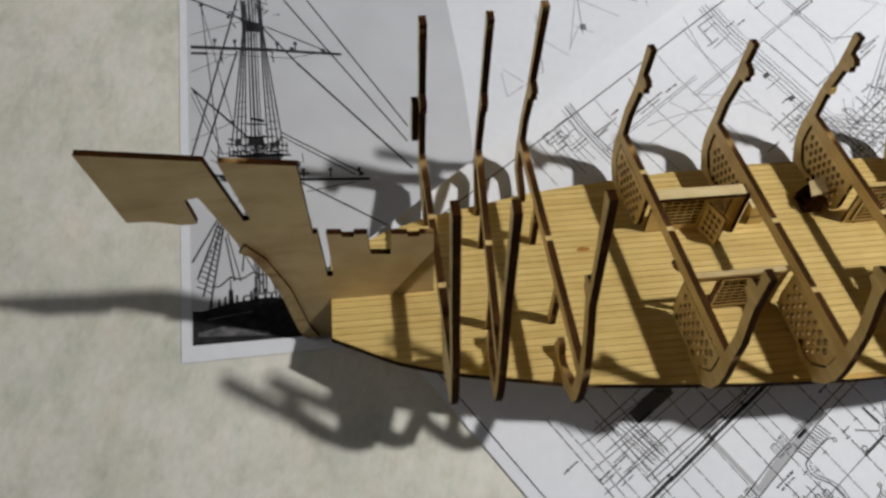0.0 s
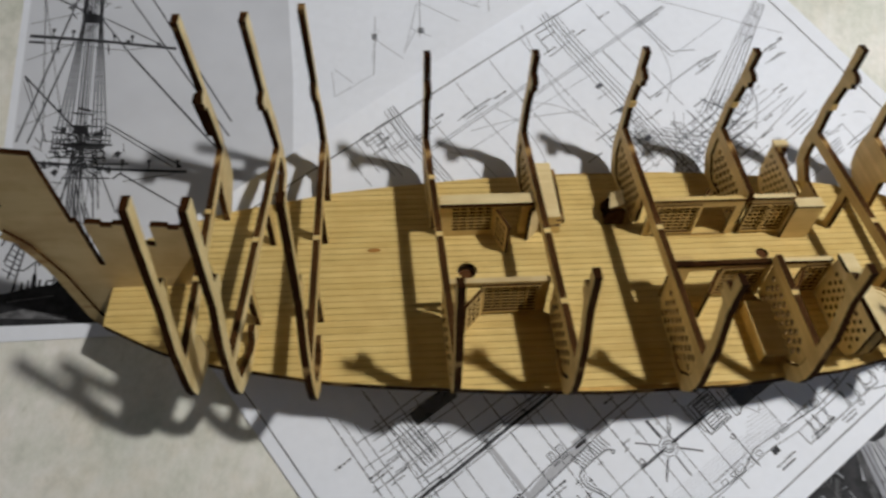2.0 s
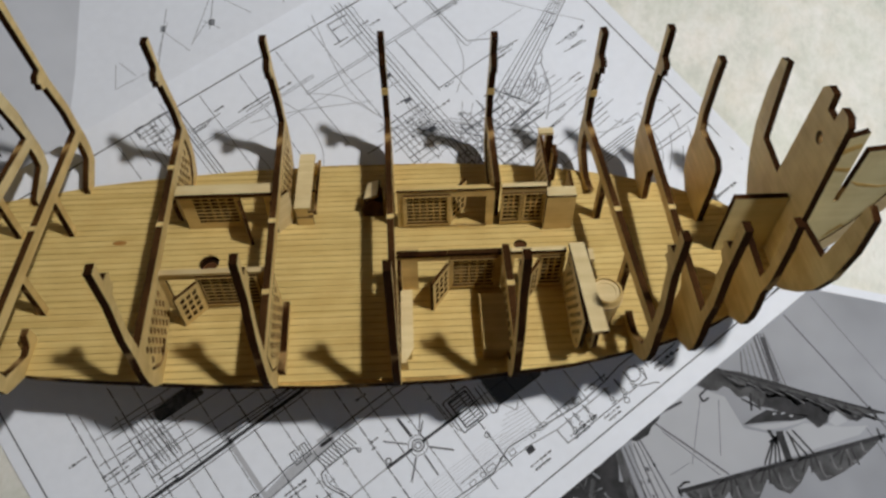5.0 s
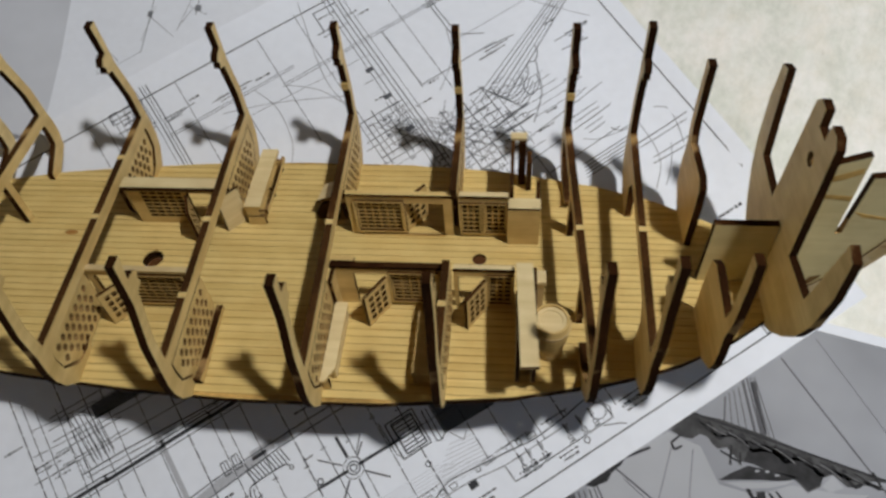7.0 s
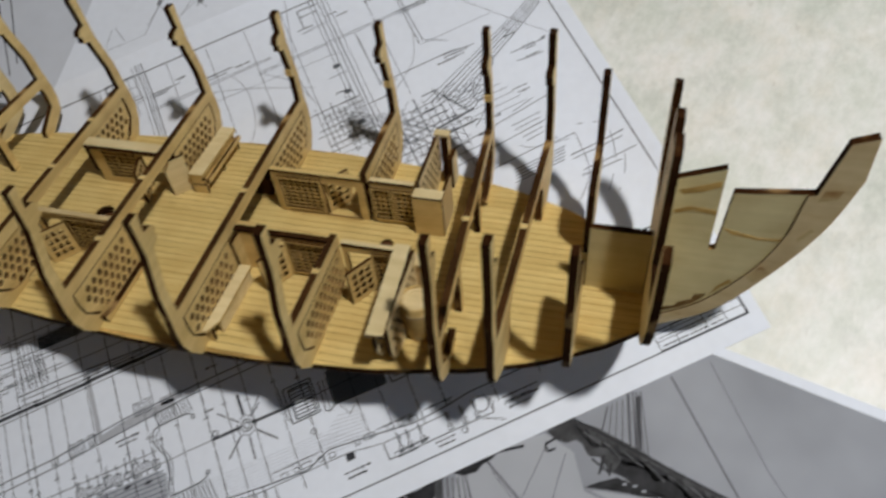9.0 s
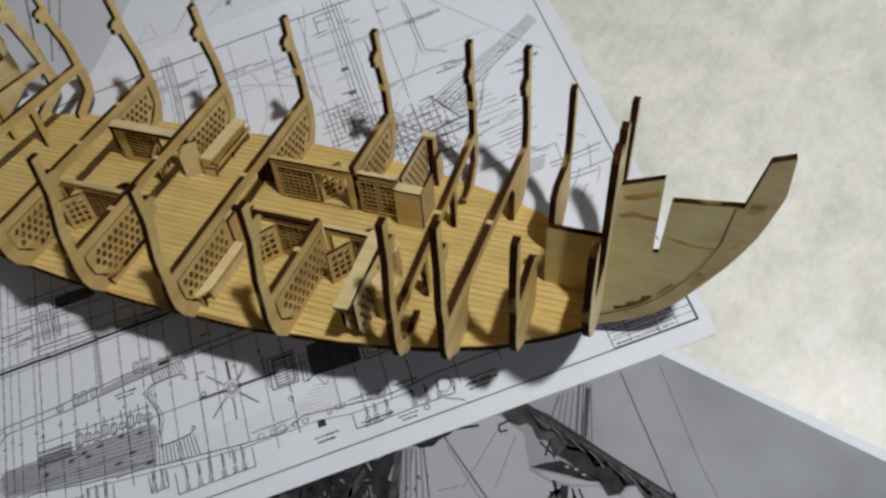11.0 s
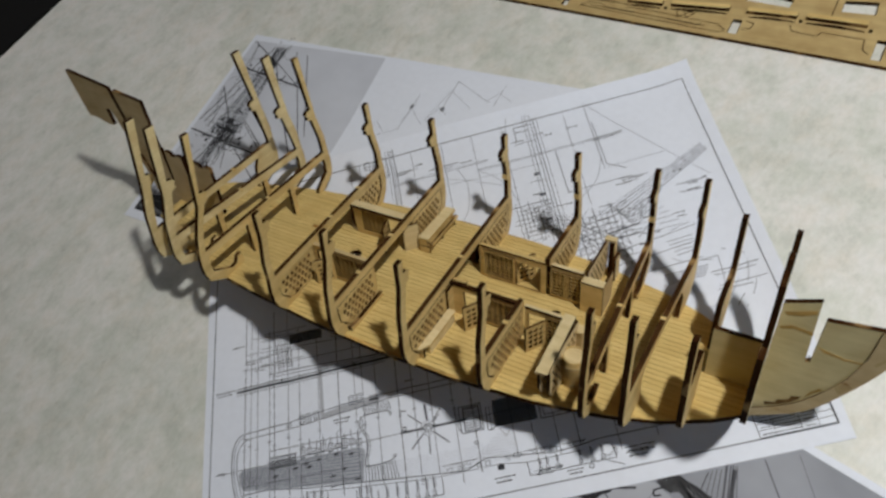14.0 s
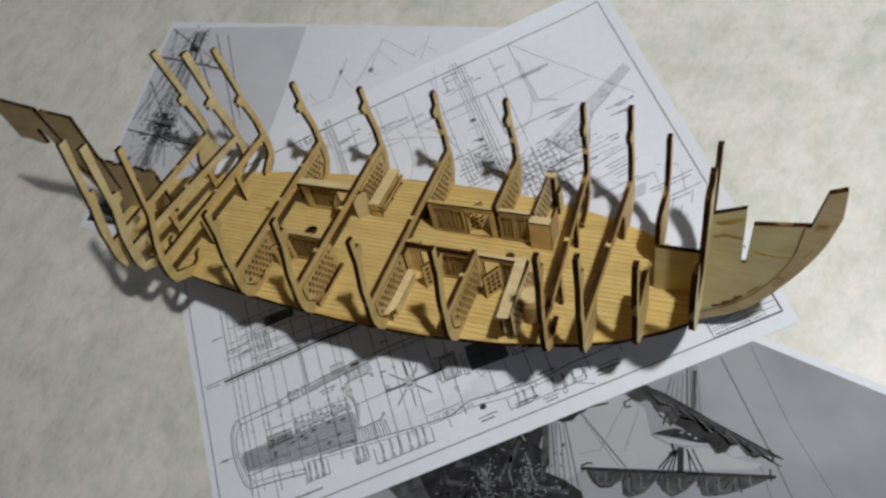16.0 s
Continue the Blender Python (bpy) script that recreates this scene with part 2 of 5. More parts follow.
def half(x):
    return float(np.interp(x, BEAM_X, BEAM_W))


MAST_HOLES = ((0.0, 1.6, 4.7), (146.4, 6.4, 3.1))
xs = np.linspace(-166, 263, 60)
outline = [(x, -half(x)) for x in xs] + [(x, half(x)) for x in xs[::-1]]
deck = sheet("deck", mm(outline), 0.003, pose(0, 0, -0.002), ship, [mm(circle(*h)) for h in MAST_HOLES], (GROOVE, EDGE), "narrow yellow planks with dark burnt joints")

for (hx, hy, hr), deep in zip(MAST_HOLES, (-0.003, 0.0003)):
    sheet("hole_floor", mm(circle(hx, hy, hr - 0.15)), 0.0008, pose(0, 0, deep), deck, mats=(STAIN, STAIN))

# keel board with the raked stern and the stem, on the centre line
KEEL = [(-244, 97), (-202, 90), (-193.8, 57), (-191, 57.6), (-197, 89), (-169.5, 84.8), (-168.4, 46.4), (-166.4, 46.6), (-165.5, 17.5), (-163, 17.5), (-163, 45.6),
        (-157, 44.9), (-157, 43.2), (-152, 42.6), (-152, 44.3), (-146.4, 43.8), (-146, 30.5), (-137.5, 29.5), (-137, 42.6), (-130, 41.8), (-130, 40.2), (-125, 39.8), (-125, 41.4), (-119, 40.8),
        (-119, -3.6), (262, -3.6), (262, -3.0), (264, -3.0), (264.8, 65), (280.5, 71.5), (281.2, 31.5), (283.5, 32), (284.6, 61), (310, 64.3), (314, 86.8), (321.3, 90), (322, 73), (316, 48.5)]


def smooth(points, steps=5):
    """More points along a curve that passes through those given."""
    pts = [Vector(q) for q in (points[0], *points, points[-1])]
    out = []
    for p0, p1, p2, p3 in zip(pts, pts[1:], pts[2:], pts[3:]):
        for k in range(steps):
            t = k / steps
            out.append(tuple(0.5 * (2 * p1 + (p2 - p0) * t + (2 * p0 - 5 * p1 + 4 * p2 - p3) * t * t + (3 * p1 - p0 - 3 * p2 + p3) * t ** 3)))
    return out + [tuple(points[-1])]


KEEL = KEEL[:-2] + smooth([(322, 73), (316, 48.5), (304, 22), (287, -4), (262, -21.5), (235, -28)])
KEEL += [(0, -28.4), (-165, -28.4), (-180, -29), (-183, -21), (-186.5, 8.5), (-189, 12), (-190, 20), (-198, 41.5), (-204, 61),
         (-207.8, 72), (-213, 71), (-211.5, 57.5), (-217, 57.4), (-228, 60.7), (-237, 61)]
keel = sheet("keel_board", mm([q for q in KEEL if q[0] < 250]), 0.003, at_y(0), ship, mats=(TAN, EDGE), label="tan plywood profile with a notched stern")
STEM_BOARD = [q for q in KEEL if q[0] > 250]
bow_board = sheet("stem_board", mm(STEM_BOARD + [(250.5, -26), (250.5, -3.6)]), 0.003, at_y(0), ship, mats=(BOW, EDGE), label="pale olive plywood stem with a slot and scorch marks")
sheet("stem_plate", mm(rect(237, -0.3, 260.8, 35)), 0.003, at_y(0), ship, mats=(BOW, EDGE))
# the doubled edge that follows the raked sternpost, and the arc strip along the stem
sheet("sternpost_strip", mm([(-199, 40), (-194, 36), (-187.5, 16), (-183.2, -20), (-180.4, -28), (-174, -28), (-177.5, -18), (-182, 12), (-189, 34), (-196, 44)]), 0.0016, pose(0, 0, 0.0024), keel, mats=(SCORCHED, EDGE))
STEM = smooth([(322.3, 73), (316.6, 48.5), (304.6, 22), (287.6, -4), (262.5, -21.8)]) + smooth([(262.5, -15), (283, 0.5), (299, 25), (306, 46)])
STEM += [(307.6, 64.2), (310, 64.5), (314, 87), (321.4, 90.2)]
sheet("stem_strip", mm(STEM), 0.0006, pose(0, 0, 0.0019), bow_board, mats=(TAN, TOAST))
# smears of scorch and glue on the stem
for points, mat in (([(266, 60), (272, 62.5), (279.5, 66), (280, 63.5), (274, 60), (268, 58.4)], GROOVE), ([(284, 44), (289, 42.6), (297, 41), (305.6, 41.6), (305, 40.6), (297, 39.8), (288, 41)], GROOVE),
                    ([(265.6, 50), (271, 52.8), (280.6, 52), (280.8, 49.6), (272, 50.8), (267, 48.6)], GROOVE), ([(269, -6), (274, -4.4), (275, -1.6), (280, 1.4), (280.6, 4.6), (285, 6.2), (284, 3.6), (281.4, 0), (276, -4.6), (270, -8.4)], BROWN),
                    ([(286, 6), (290, 12), (293, 15), (291.6, 16.4), (288, 11.6)], GROOVE)):
    sheet("scorch_mark", mm(points), 0.0001, pose(0, 0, 0.00158), bow_board, mats=(mat, mat))
for points in ([(300, 17), (304.5, 24), (301, 27), (297, 20)], [(272, -13), (278, -8.6), (276, -6.8), (270, -11)], [(311, 62), (316.6, 64), (317.6, 68), (312, 67)], [(310, 42), (313.6, 48), (312.6, 49), (309, 43.4)]):
    sheet("scorch_mark", mm(points), 0.0001, pose(0, 0, 0.00226), bow_board, mats=(SCORCHED, SCORCHED))

# ---- rib frames: x, deck half width, bulge, waist at the hook, top, height ----
STATIONS = [(-117, 44, 65, 56, 48.5, 107), (-98, 48, 65.5, 55, 50, 107), (-66, 55, 69.5, 57.5, 51.5, 108), (-14, 60.5, 69, 60.5, 59.5, 77), (35, 64, 72, 62, 60.5, 78),
            (87, 65.5, 73, 63.5, 62.5, 76.5), (136, 62.5, 71, 62, 61, 77), (187, 55, 66, 59, 58.5, 79), (211, 49, 62, 57, 56.5, 82), (236, 38, 50, 48.5, 47.5, 71)]
ZB, DEPTH = 29.5, 5.5


def rib_outline(w, bulge, waist, top, zt):
    r = 2.35
    outer = [(w - 15, -4.2), (w - 5, -4), (w + 1, 0), (bulge - 2.2, 7), (bulge - 0.2, 14), (bulge, 21), (bulge - 1, 30), (0.6 * bulge + 0.4 * waist + 1.6, 42), (waist + r, 60), (top + r, zt)]
    hook = [(waist - r + 0.6, 68.5), (waist - r - 3.4, 68), (waist - r - 5.4, 65.8), (waist - r - 3.6, 64), (waist - r - 4.4, 61.5), (waist - r - 0.4, 60)]
    inner = [(top - r, zt), *hook, (0.6 * bulge + 0.4 * waist - 3.4, 42), (bulge - 6.2, ZB)]
    low = [(bulge - 7, ZB - DEPTH), (bulge - 6.4, 19), (bulge - 7, 12), (w - 4.5, 5), (w - 9, 3.4), (w - 13, 3.5), (w - 18, 4.8), (w - 18.2, 3.6), (w - 15, 1.2), (w - 16, 0)]
    return outer, inner, low


def diamond_holes(y0, y1, z0, z1, keep, r=1.6, dy=4.6, dz=3.7):
    holes, k, z = [], 0, z0
    while z <= z1:
        y = y0 + (dy / 2 if k % 2 else 0)
        while y <= y1:
            if keep(y, z):
                holes.append([(y - r, z), (y - 0.62 * r, z - 0.75 * r), (y, z - r * 1.1), (y + 0.62 * r, z - 0.75 * r), (y + r, z), (y + 0.62 * r, z + 0.75 * r), (y, z + r * 1.1), (y - 0.62 * r, z + 0.75 * r)])
            y += dy
        z += dz
        k += 1
    return holes


def lattice(parent, side, w, bulge, x_off, inner=24.5):
    """The pierced bulkhead panel between the beam and the deck on one side of a frame."""
    loop = [(inner + 5, 1.4), (inner + 1.6, 3.2), (inner, 7), (inner, ZB - DEPTH - 0.4), (bulge - 7.6, ZB - DEPTH - 0.4), (bulge - 7.4, 18), (bulge - 8, 12), (w - 4, 7.6), (w - 6.6, 4.4), (w - 10.5, 2.2), (w - 15, 1.4)]
    def keep(y, z):
        edge = np.interp(z, [2, 5, 8, 12, 24], [w - 13, w - 7.5, w - 4.6, bulge - 8.8, bulge - 8.8])
        return inner + 3.4 < y < edge - 2.2
    holes = diamond_holes(inner + 5, bulge - 8, 4.5, 21.5, keep)
    flip = lambda ps: [(side * a, b) for a, b in ps]
    sheet("lattice_panel", mm(flip(loop)), 0.0022, pose(0, 0, x_off / 1000), parent, [mm(flip(h)) for h in holes], (PLY, EDGE, BROWN))


def toast(ob, bulge):
    """The cut edges along the beam are browned, not charred."""
    ob.data.materials.append(TOAST)
    for poly in ob.data.polygons:
        if poly.material_index == 1 and abs(poly.center.x) < bulge / 1000 - 0.004 and poly.center.y < ZB / 1000 + 0.002:
            poly.material_index = 2


# for each frame: shift and turn as glued, and the arms' tops away from and towards the open side
GLUED = [(-0.8, 0.5, 52, 48.5), (3.0, -4.0, 53, 50), (-2.4, 0.0, 56.5, 48), (0.2, 3.0, 60, 61.5), (-0.2, 2.0, 64.2, 60), (-0.8, 1.5, 67, 64), (-0.85, 0.0, 63.6, 61.6), (-0.3, 2.8, 61.6, 57.8), (-0.1, -1.2, 58, 57.2), (-0.7, 0.0, 49.4, 46.6)]

for n, (x, w, bulge, waist, top, zt) in enumerate(STATIONS):
    shift, turn, top_far, top_near = GLUED[n]
    face = RIB if n < 2 else PLY
    seat = pose((x + shift) / 1000, 0, 0, 0, 0, turn) @ ACROSS
    outer, inner, low = rib_outline(w, bulge, waist + 0.75 * (top_far - top), top_far, zt + (5.2 if n == 3 else 0.8))
    outer_near, inner_near, low_near = rib_outline(w, bulge, waist + 0.75 * (top_near - top), top_near, zt)
    if n < 2:
        inner, inner_near = [[(y - 1.7, z) for y, z in loop[:-1]] + loop[-1:] for loop in (inner, inner_near)]
    if n in (1, 2):
        low_near = low_near[:3] + [(w - 3.5, 5.5), (w - 8, 3.2), (w - 12, 4.2), (w - 14, 8.5), (w - 17.6, 9), (w - 18.5, 3), (w - 17, -2)]
        outer = [(w - 5.5, -0.3), (w + 1, -0.3)] + outer[3:]
        low = low[:3] + [(w - 5, 4), (w - 5.5, 1)]
    if n == 9:
        for side, o, i in ((1, outer, inner), (-1, outer_near, inner_near)):
            arm = o[1:] + i[:1] + i[6:-1] + [(bulge - 6, 35), (22, 37), (17.5, 34), (16.5, 22), (17, -0.2), (w - 12, -0.2)]
            sheet("rib_frame", mm([(side * p, q) for p, q in arm]), 0.003, seat, ship, mats=(face, EDGE))
        continue
    if n in (0, 8):
        gap = 38 if n == 0 else 33
        head = gap - 3 if n == 8 else gap + 6
        bottom = [(-w + 6, -0.2), (-gap, -0.2), (-gap - 2, 17), (-head, ZB - DEPTH), (head, ZB - DEPTH), (gap + 2, 17), (gap, -0.2), (w - 6, -0.2)]
        frame_part = sheet("rib_frame", mm(outer[1:] + inner + mirror(outer_near[1:] + inner_near) + bottom), 0.003, seat, ship, mats=(face, EDGE))
    elif n == 6:
        port = sheet("rib_frame", mm(outer + inner + [(19.4, ZB), (19.4, ZB - DEPTH)] + low), 0.003, seat, ship, mats=(face, EDGE))
        toast(port, bulge)
        lattice(port, 1, w, bulge, 0.5, 20.8)
        frame_part = sheet("rib_frame", mm(mirror(outer_near + inner_near + [(17.6, ZB), (17.6, ZB - DEPTH)] + low_near)), 0.003, seat, ship, mats=(face, EDGE))
        lattice(frame_part, -1, w, bulge, 0.5, 18.6)
    else:
        frame_part = sheet("rib_frame", mm(outer + inner + mirror(inner_near) + mirror(outer_near) + mirror(low_near) + low), 0.003, seat, ship, mats=(face, EDGE))
    if n in (1, 2, 7):
        for side in (1, -1):
            y = side * 23.0
            sheet("post", mm([(y - 2, -0.1), (y + 2, -0.1), (y + 2.4, ZB - DEPTH + 0.2), (y - 1.6, ZB - DEPTH + 0.2)]), 0.0028, pose(0, 0, 0), frame_part)
    if n in (3, 4, 5):
        for side in (1, -1):
            lattice(frame_part, side, w, bulge, -0.4 if n == 3 else 0.5, 24.5)
        if n == 4:
            sheet("floor_timber", mm([(-w + 4.5, 0.2), (-24, 0.2), (-24, 2.6), (-w + 9, 2.6), (-w + 3.6, 4.4)]), 0.0028, pose(0, 0, 0.0032), frame_part, mats=(PLY, EDGE))
    toast(frame_part, bulge)
    # small pale deck-beam tabs let into the beam
    for y in {0: (-20, 18), 3: (0.5, 36), 4: (-38, 0.5), 6: (-38,)}.get(n, (0.5,)):
        box_at("tab", (y - 1.3, ZB - 2.2, -1.6), (y + 1.3, ZB + 0.12, 1.6), (PLY,), frame_part)
    if n in (5, 6, 7):
        y = 0.78 * (0.6 * bulge + 0.4 * waist - 3.4) + 0.22 * (waist + 0.75 * (top_far - top) - 2.75)
        box_at("tab", (y - 0.2, 44.5, -1.6), (y + 1.6, 48, 1.6), (PLY,), port if n == 6 else frame_part)
    if n == 0:
        sheet("doubler", mm([(bulge - 4, 36), (bulge + 2.6, 36), (waist + 4.2, 63), (waist - 2, 63)]), 0.003, pose(0, 0, -0.0032), frame_part, mats=(RIB, EDGE))

# bow frame: two arms, a broad centre tongue with a round hole and a notch for the bowsprit
ARM = [(7, -9), (16, -6.5), (26, 1), (35, 11), (42, 22), (47, 36), (49.5, 55), (48.5, 72), (42.5, 74), (39, 52), (36, 36), (15, 34), (12.5, 84), (9.5, 87), (4, 87), (3.4, 80)]
sheet("rib_frame", mm(ARM + mirror(ARM)), 0.003, at_x(262.6), ship, [mm(circle(0, 68.5, 2.8, 14))], (RIB, EDGE, BROWN))

# ---- cabin walls ----
def slots(x0, x1, z0, z1, cols, rows, gx=0.5, gz=0.85):
    cw, ch = (x1 - x0) / cols, (z1 - z0) / rows
    return [mm(rect(x0 + i * cw + gx / 2, z0 + j * ch + gz / 2, x0 + (i + 1) * cw - gx / 2, z0 + (j + 1) * ch - gz / 2)) for i in range(cols) for j in range(rows)]


def wall(x0, x1, y, doors, gratings, top=23.6):
    """A longitudinal cabin wall with doorways (x0, x1) cut from below and pierced gratings (x0, x1, columns, rows)."""
    loop = [(x0, 0.3)]
    for a, b in doors:
        loop += [(a, 0.3), (a, 20.5), (b, 20.5), (b, 0.3)]
    loop += [(x1, 0.3), (x1, top), (x0, top)]
    holes = [h for a, b, c, r in gratings for h in slots(a, b, 4.2, 21, 1, r)]
    panel = sheet("cabin_wall", mm(loop), 0.0016, at_y(y), ship, holes, (PLY, TOAST, EDGE))
    for a, b, c, r in gratings:
        for k in range(1, c):
            u = a + (b - a) * k / c
            sheet("grating_bar", mm(rect(u - 0.42, 4.2, u + 0.42, 21)), 0.0011, pose(0, 0, 0), panel, (), (GROOVE, TOAST))
    return panel


def trim(parent, y, side, x0, x1, z0, z1, t=1.2):
    """A raised moulding round an opening, on one face of a wall."""
    off = pose(0, 0, side * 0.0013)
    loop, hole = mm(rect(x0 - t, z0 - t, x1 + t, z1 + t)), mm(rect(x0, z0, x1, z1))
    sheet("moulding", loop, 0.001, off, parent, [hole], (PLY, TOAST))


def door_leaf(hx, hy, tx, ty, h=19.0, cols=3, rows=4):
    """An open pierced door, from its hinge to its free edge."""
    length = math.hypot(tx - hx, ty - hy)
    m = pose(hx / 1000, hy / 1000, 0.0005, 0, 0, math.degrees(math.atan2(ty - hy, tx - hx))) @ ALONG
    return sheet("door", mm(rect(0, 0, length, h)), 0.0015, m, ship, slots(1.4, length - 1.4, 2, h - 1.6, cols, rows, 1.1, 1.2), (PLY, TOAST))


fw = wall(-12.3, 33.3, 24, [(15.5, 26.5)], [(-6.5, 13, 5, 7)])
trim(fw, 24, -1, -7, 13.4, 3.6, 21.4)
nw = wall(-12.3, 33.3, -22.6, [(-9.5, 3)], [(5, 28, 6, 7)])
trim(nw, -22.6, 1, 4.6, 28.4, 3.6, 21.4)
door_leaf(15, 22.8, 19.5, 11.4)
door_leaf(3.4, -24, -4.6, -33.2)
box_at("wall_cap", (-12.4, 20.8, 23.7), (33.4, 27, 26.2), (PALE, TOAST), ship, None, "wide pale plank on top of the wall")
box_at("wall_cap", (-12.4, -24.0, 23.7), (33.4, -21.4, 25.0), (TAN, PLY), ship)

fw = wall(88.6, 134.4, 20.3, [(113.8, 130.5)], [(93, 112, 6, 7)], 24.6)
trim(fw, 20.3, 1, 92.6, 112.4, 3.6, 21.4)
box_at("sill", (94, 18.6, 0.2), (131, 19.3, 1.3), (PLY, TOAST), ship)
fw = wall(137.6, 158.2, 20.3, [], [(138.6, 146, 3, 6), (149, 157, 3, 6)], 24.6)
trim(fw, 20.3, 1, 138.2, 146.4, 3.6, 21.4, 0.8)
trim(fw, 20.3, 1, 148.6, 157.4, 3.6, 21.4, 0.8)
door_leaf(113.2, 21.8, 121.5, 32)
box_at("wall_cap", (88.6, 19.2, 24.7), (134.4, 21.6, 26), (PLY, TOAST), ship)
box_at("wall_cap", (137.6, 19.2, 24.7), (158.2, 21.8, 26.2), (PALE, TOAST), ship)
nw = wall(88.6, 134.4, -17.6, [(97.5, 111)], [(113, 130.5, 5, 7)])
trim(nw, -17.6, 1, 112.6, 130.9, 3.6, 21.4)
nw = wall(137.6, 161.6, -17.6, [(139.5, 150)], [(151.8, 160.4, 3, 6)])
trim(nw, -17.6, 1, 151.4, 160.8, 3.6, 21.4, 0.8)
door_leaf(110.6, -19, 103.2, -30)
door_leaf(150.2, -19, 143, -29.8)
box_at("wall_cap", (88.6, -18.8, 23.7), (110.5, -16.2, 25.2), (EDGE, EDGE), ship, None, "charred dark strip on top of the wall")
box_at("wall_cap", (88.8, -16.0, 23.7), (98, -13.6, 25.4), (PLY, EDGE), ship)
box_at("wall_cap", (110.7, -18.6, 23.7), (134.4, -16.2, 25.4), (TOAST, EDGE), ship)
box_at("wall_cap", (137.6, -18.6, 23.7), (161.6, -16.4, 25.6), (PALE, TOAST), ship)

# ---- closets by the bow cabins ----
def closet_side(x, y0, y1, h, side):
    keep = lambda y, z: y0 + 3 < y < y1 - 3 and not (y > y1 - 9 and z < 7)
    loop = [(y0, 0.4), (y1 - 8, 0.4), (y1 - 2.5, 3), (y1, 9), (y1, h), (y0, h)]
    flip = lambda ps: [(side * a, b) for a, b in ps]
    sheet("lattice_panel", mm(flip(loop)), 0.0016, at_x(x), ship, [mm(flip(p)) for p in diamond_holes(y0 + 3, y1 - 3, 4.5, h - 4, keep, 1.15, 4.2, 3.4)], (PALE, TOAST))


closet_side(159.6, 21.4, 56, 26.5, 1)
box_at("closet_post", (162.2, 51.6, 0.3), (165.6, 57, 26.8), (PLY, EDGE), ship)
box_at("closet_cap", (158.6, 53, 26.9), (165.8, 57, 28.2), (PALE, PALE), ship)
box_at("closet_panel", (166, 48, 0.3), (168.4, 56, 18), (PALE, TOAST), ship)
sheet("closet_side", mm(rect(16.8, 0.3, 33, 22.4)), 0.0016, at_x(170.9), ship, mats=(TAN, TOAST))
sheet("closet_side", mm(rect(16.8, 0.3, 20.6, 22.4)), 0.0016, at_x(159.2), ship, mats=(TAN, TOAST))
box_at("closet_top", (158.4, 15.2, 22.5), (171.8, 21, 23.6), (PALE, TOAST), ship)
sheet("closet_front", mm(rect(158.2, 0.3, 171.8, 22.4)), 0.0016, at_y(16), ship, mats=(PLY, EDGE))
closet_side(163.4, 18.6, 57, 27.6, -1)
closet_side(169.2, 18.6, 57, 27.6, -1)
sheet("closet_top", mm([(162, -18.2), (168.4, -18.2), (170.8, -63), (164.2, -63.4)]), 0.002, pose(0, 0, 0.0288), ship, mats=(PALE, EDGE), label="long pale plank lid")
sheet("door", mm(rect(0, 0.3, 10.6, 21)), 0.0016, pose(0.0375, 0.027, 0, 0, 0, 228) @ ALONG, ship, mats=(PALE, EDGE))
sheet("cross_wall", mm(rect(-24.8, 0.3, -18.6, 22.8)), 0.0016, at_x(89.6), ship, mats=(PLY, EDGE))

# ---- loose furniture on the deck ----
def on_deck(x, y, turn=0):
    return SHIP @ pose(x / 1000, y / 1000, 0.00012, 0, 0, turn)


def lathe(name, profile, mats, parent=None, m=None, n=28, pick=None, label=""):
    verts = [(r * math.cos(2 * math.pi * k / n) / 1000, r * math.sin(2 * math.pi * k / n) / 1000, z / 1000) for r, z in profile for k in range(n)]
    faces, slot = [], []
    for i in range(len(profile) - 1):
        for k in range(n):
            a, b = i * n + k, i * n + (k + 1) % n
            faces.append((a, b, b + n, a + n))
            slot.append(pick(i) if pick else 0)
    faces += [tuple(range(n))[::-1], tuple(range((len(profile) - 1) * n, len(profile) * n))]
    slot += [0, 0]
    return mesh_object(name, verts, faces, mats, slot, parent, m, label)


barrel = empty("barrel", on_deck(175.5, -38), "small pale wooden barrel with hoops standing on the deck", "barrel")
lathe("body", [(4.9, 0), (5.6, 3.7), (6.3, 8), (6.9, 12), (7.3, 16), (7.4, 19), (7.0, 21), (6.7, 22), (6.0, 22), (6.0, 20.4), (0.1, 20.4)], (PLY, GROOVE), barrel)
lathe("lid", [(5.8, 20.45), (5.8, 21.2), (4.4, 21.2), (4.2, 20.8), (0.1, 20.8)], (PALE,), barrel)
for z, r in ((2.6, 5.4), (18.4, 7.35)):
    lathe("hoop", [(r - 0.4, z - 0.6), (r + 0.25, z - 0.6), (r + 0.25, z + 0.6), (r - 0.4, z + 0.6)], (TAN,), barrel)

post = empty("bollard", on_deck(170.6, -18.5), "square pale wooden post standing on the deck", "post")
box_at("shaft", (-2, -2.4, 0), (2.6, 2.4, 20), (TAN, TAN), post)
box_at("cap", (-2.6, -3, 20.05), (3.2, 3, 21.8), (PALE, PALE), post)

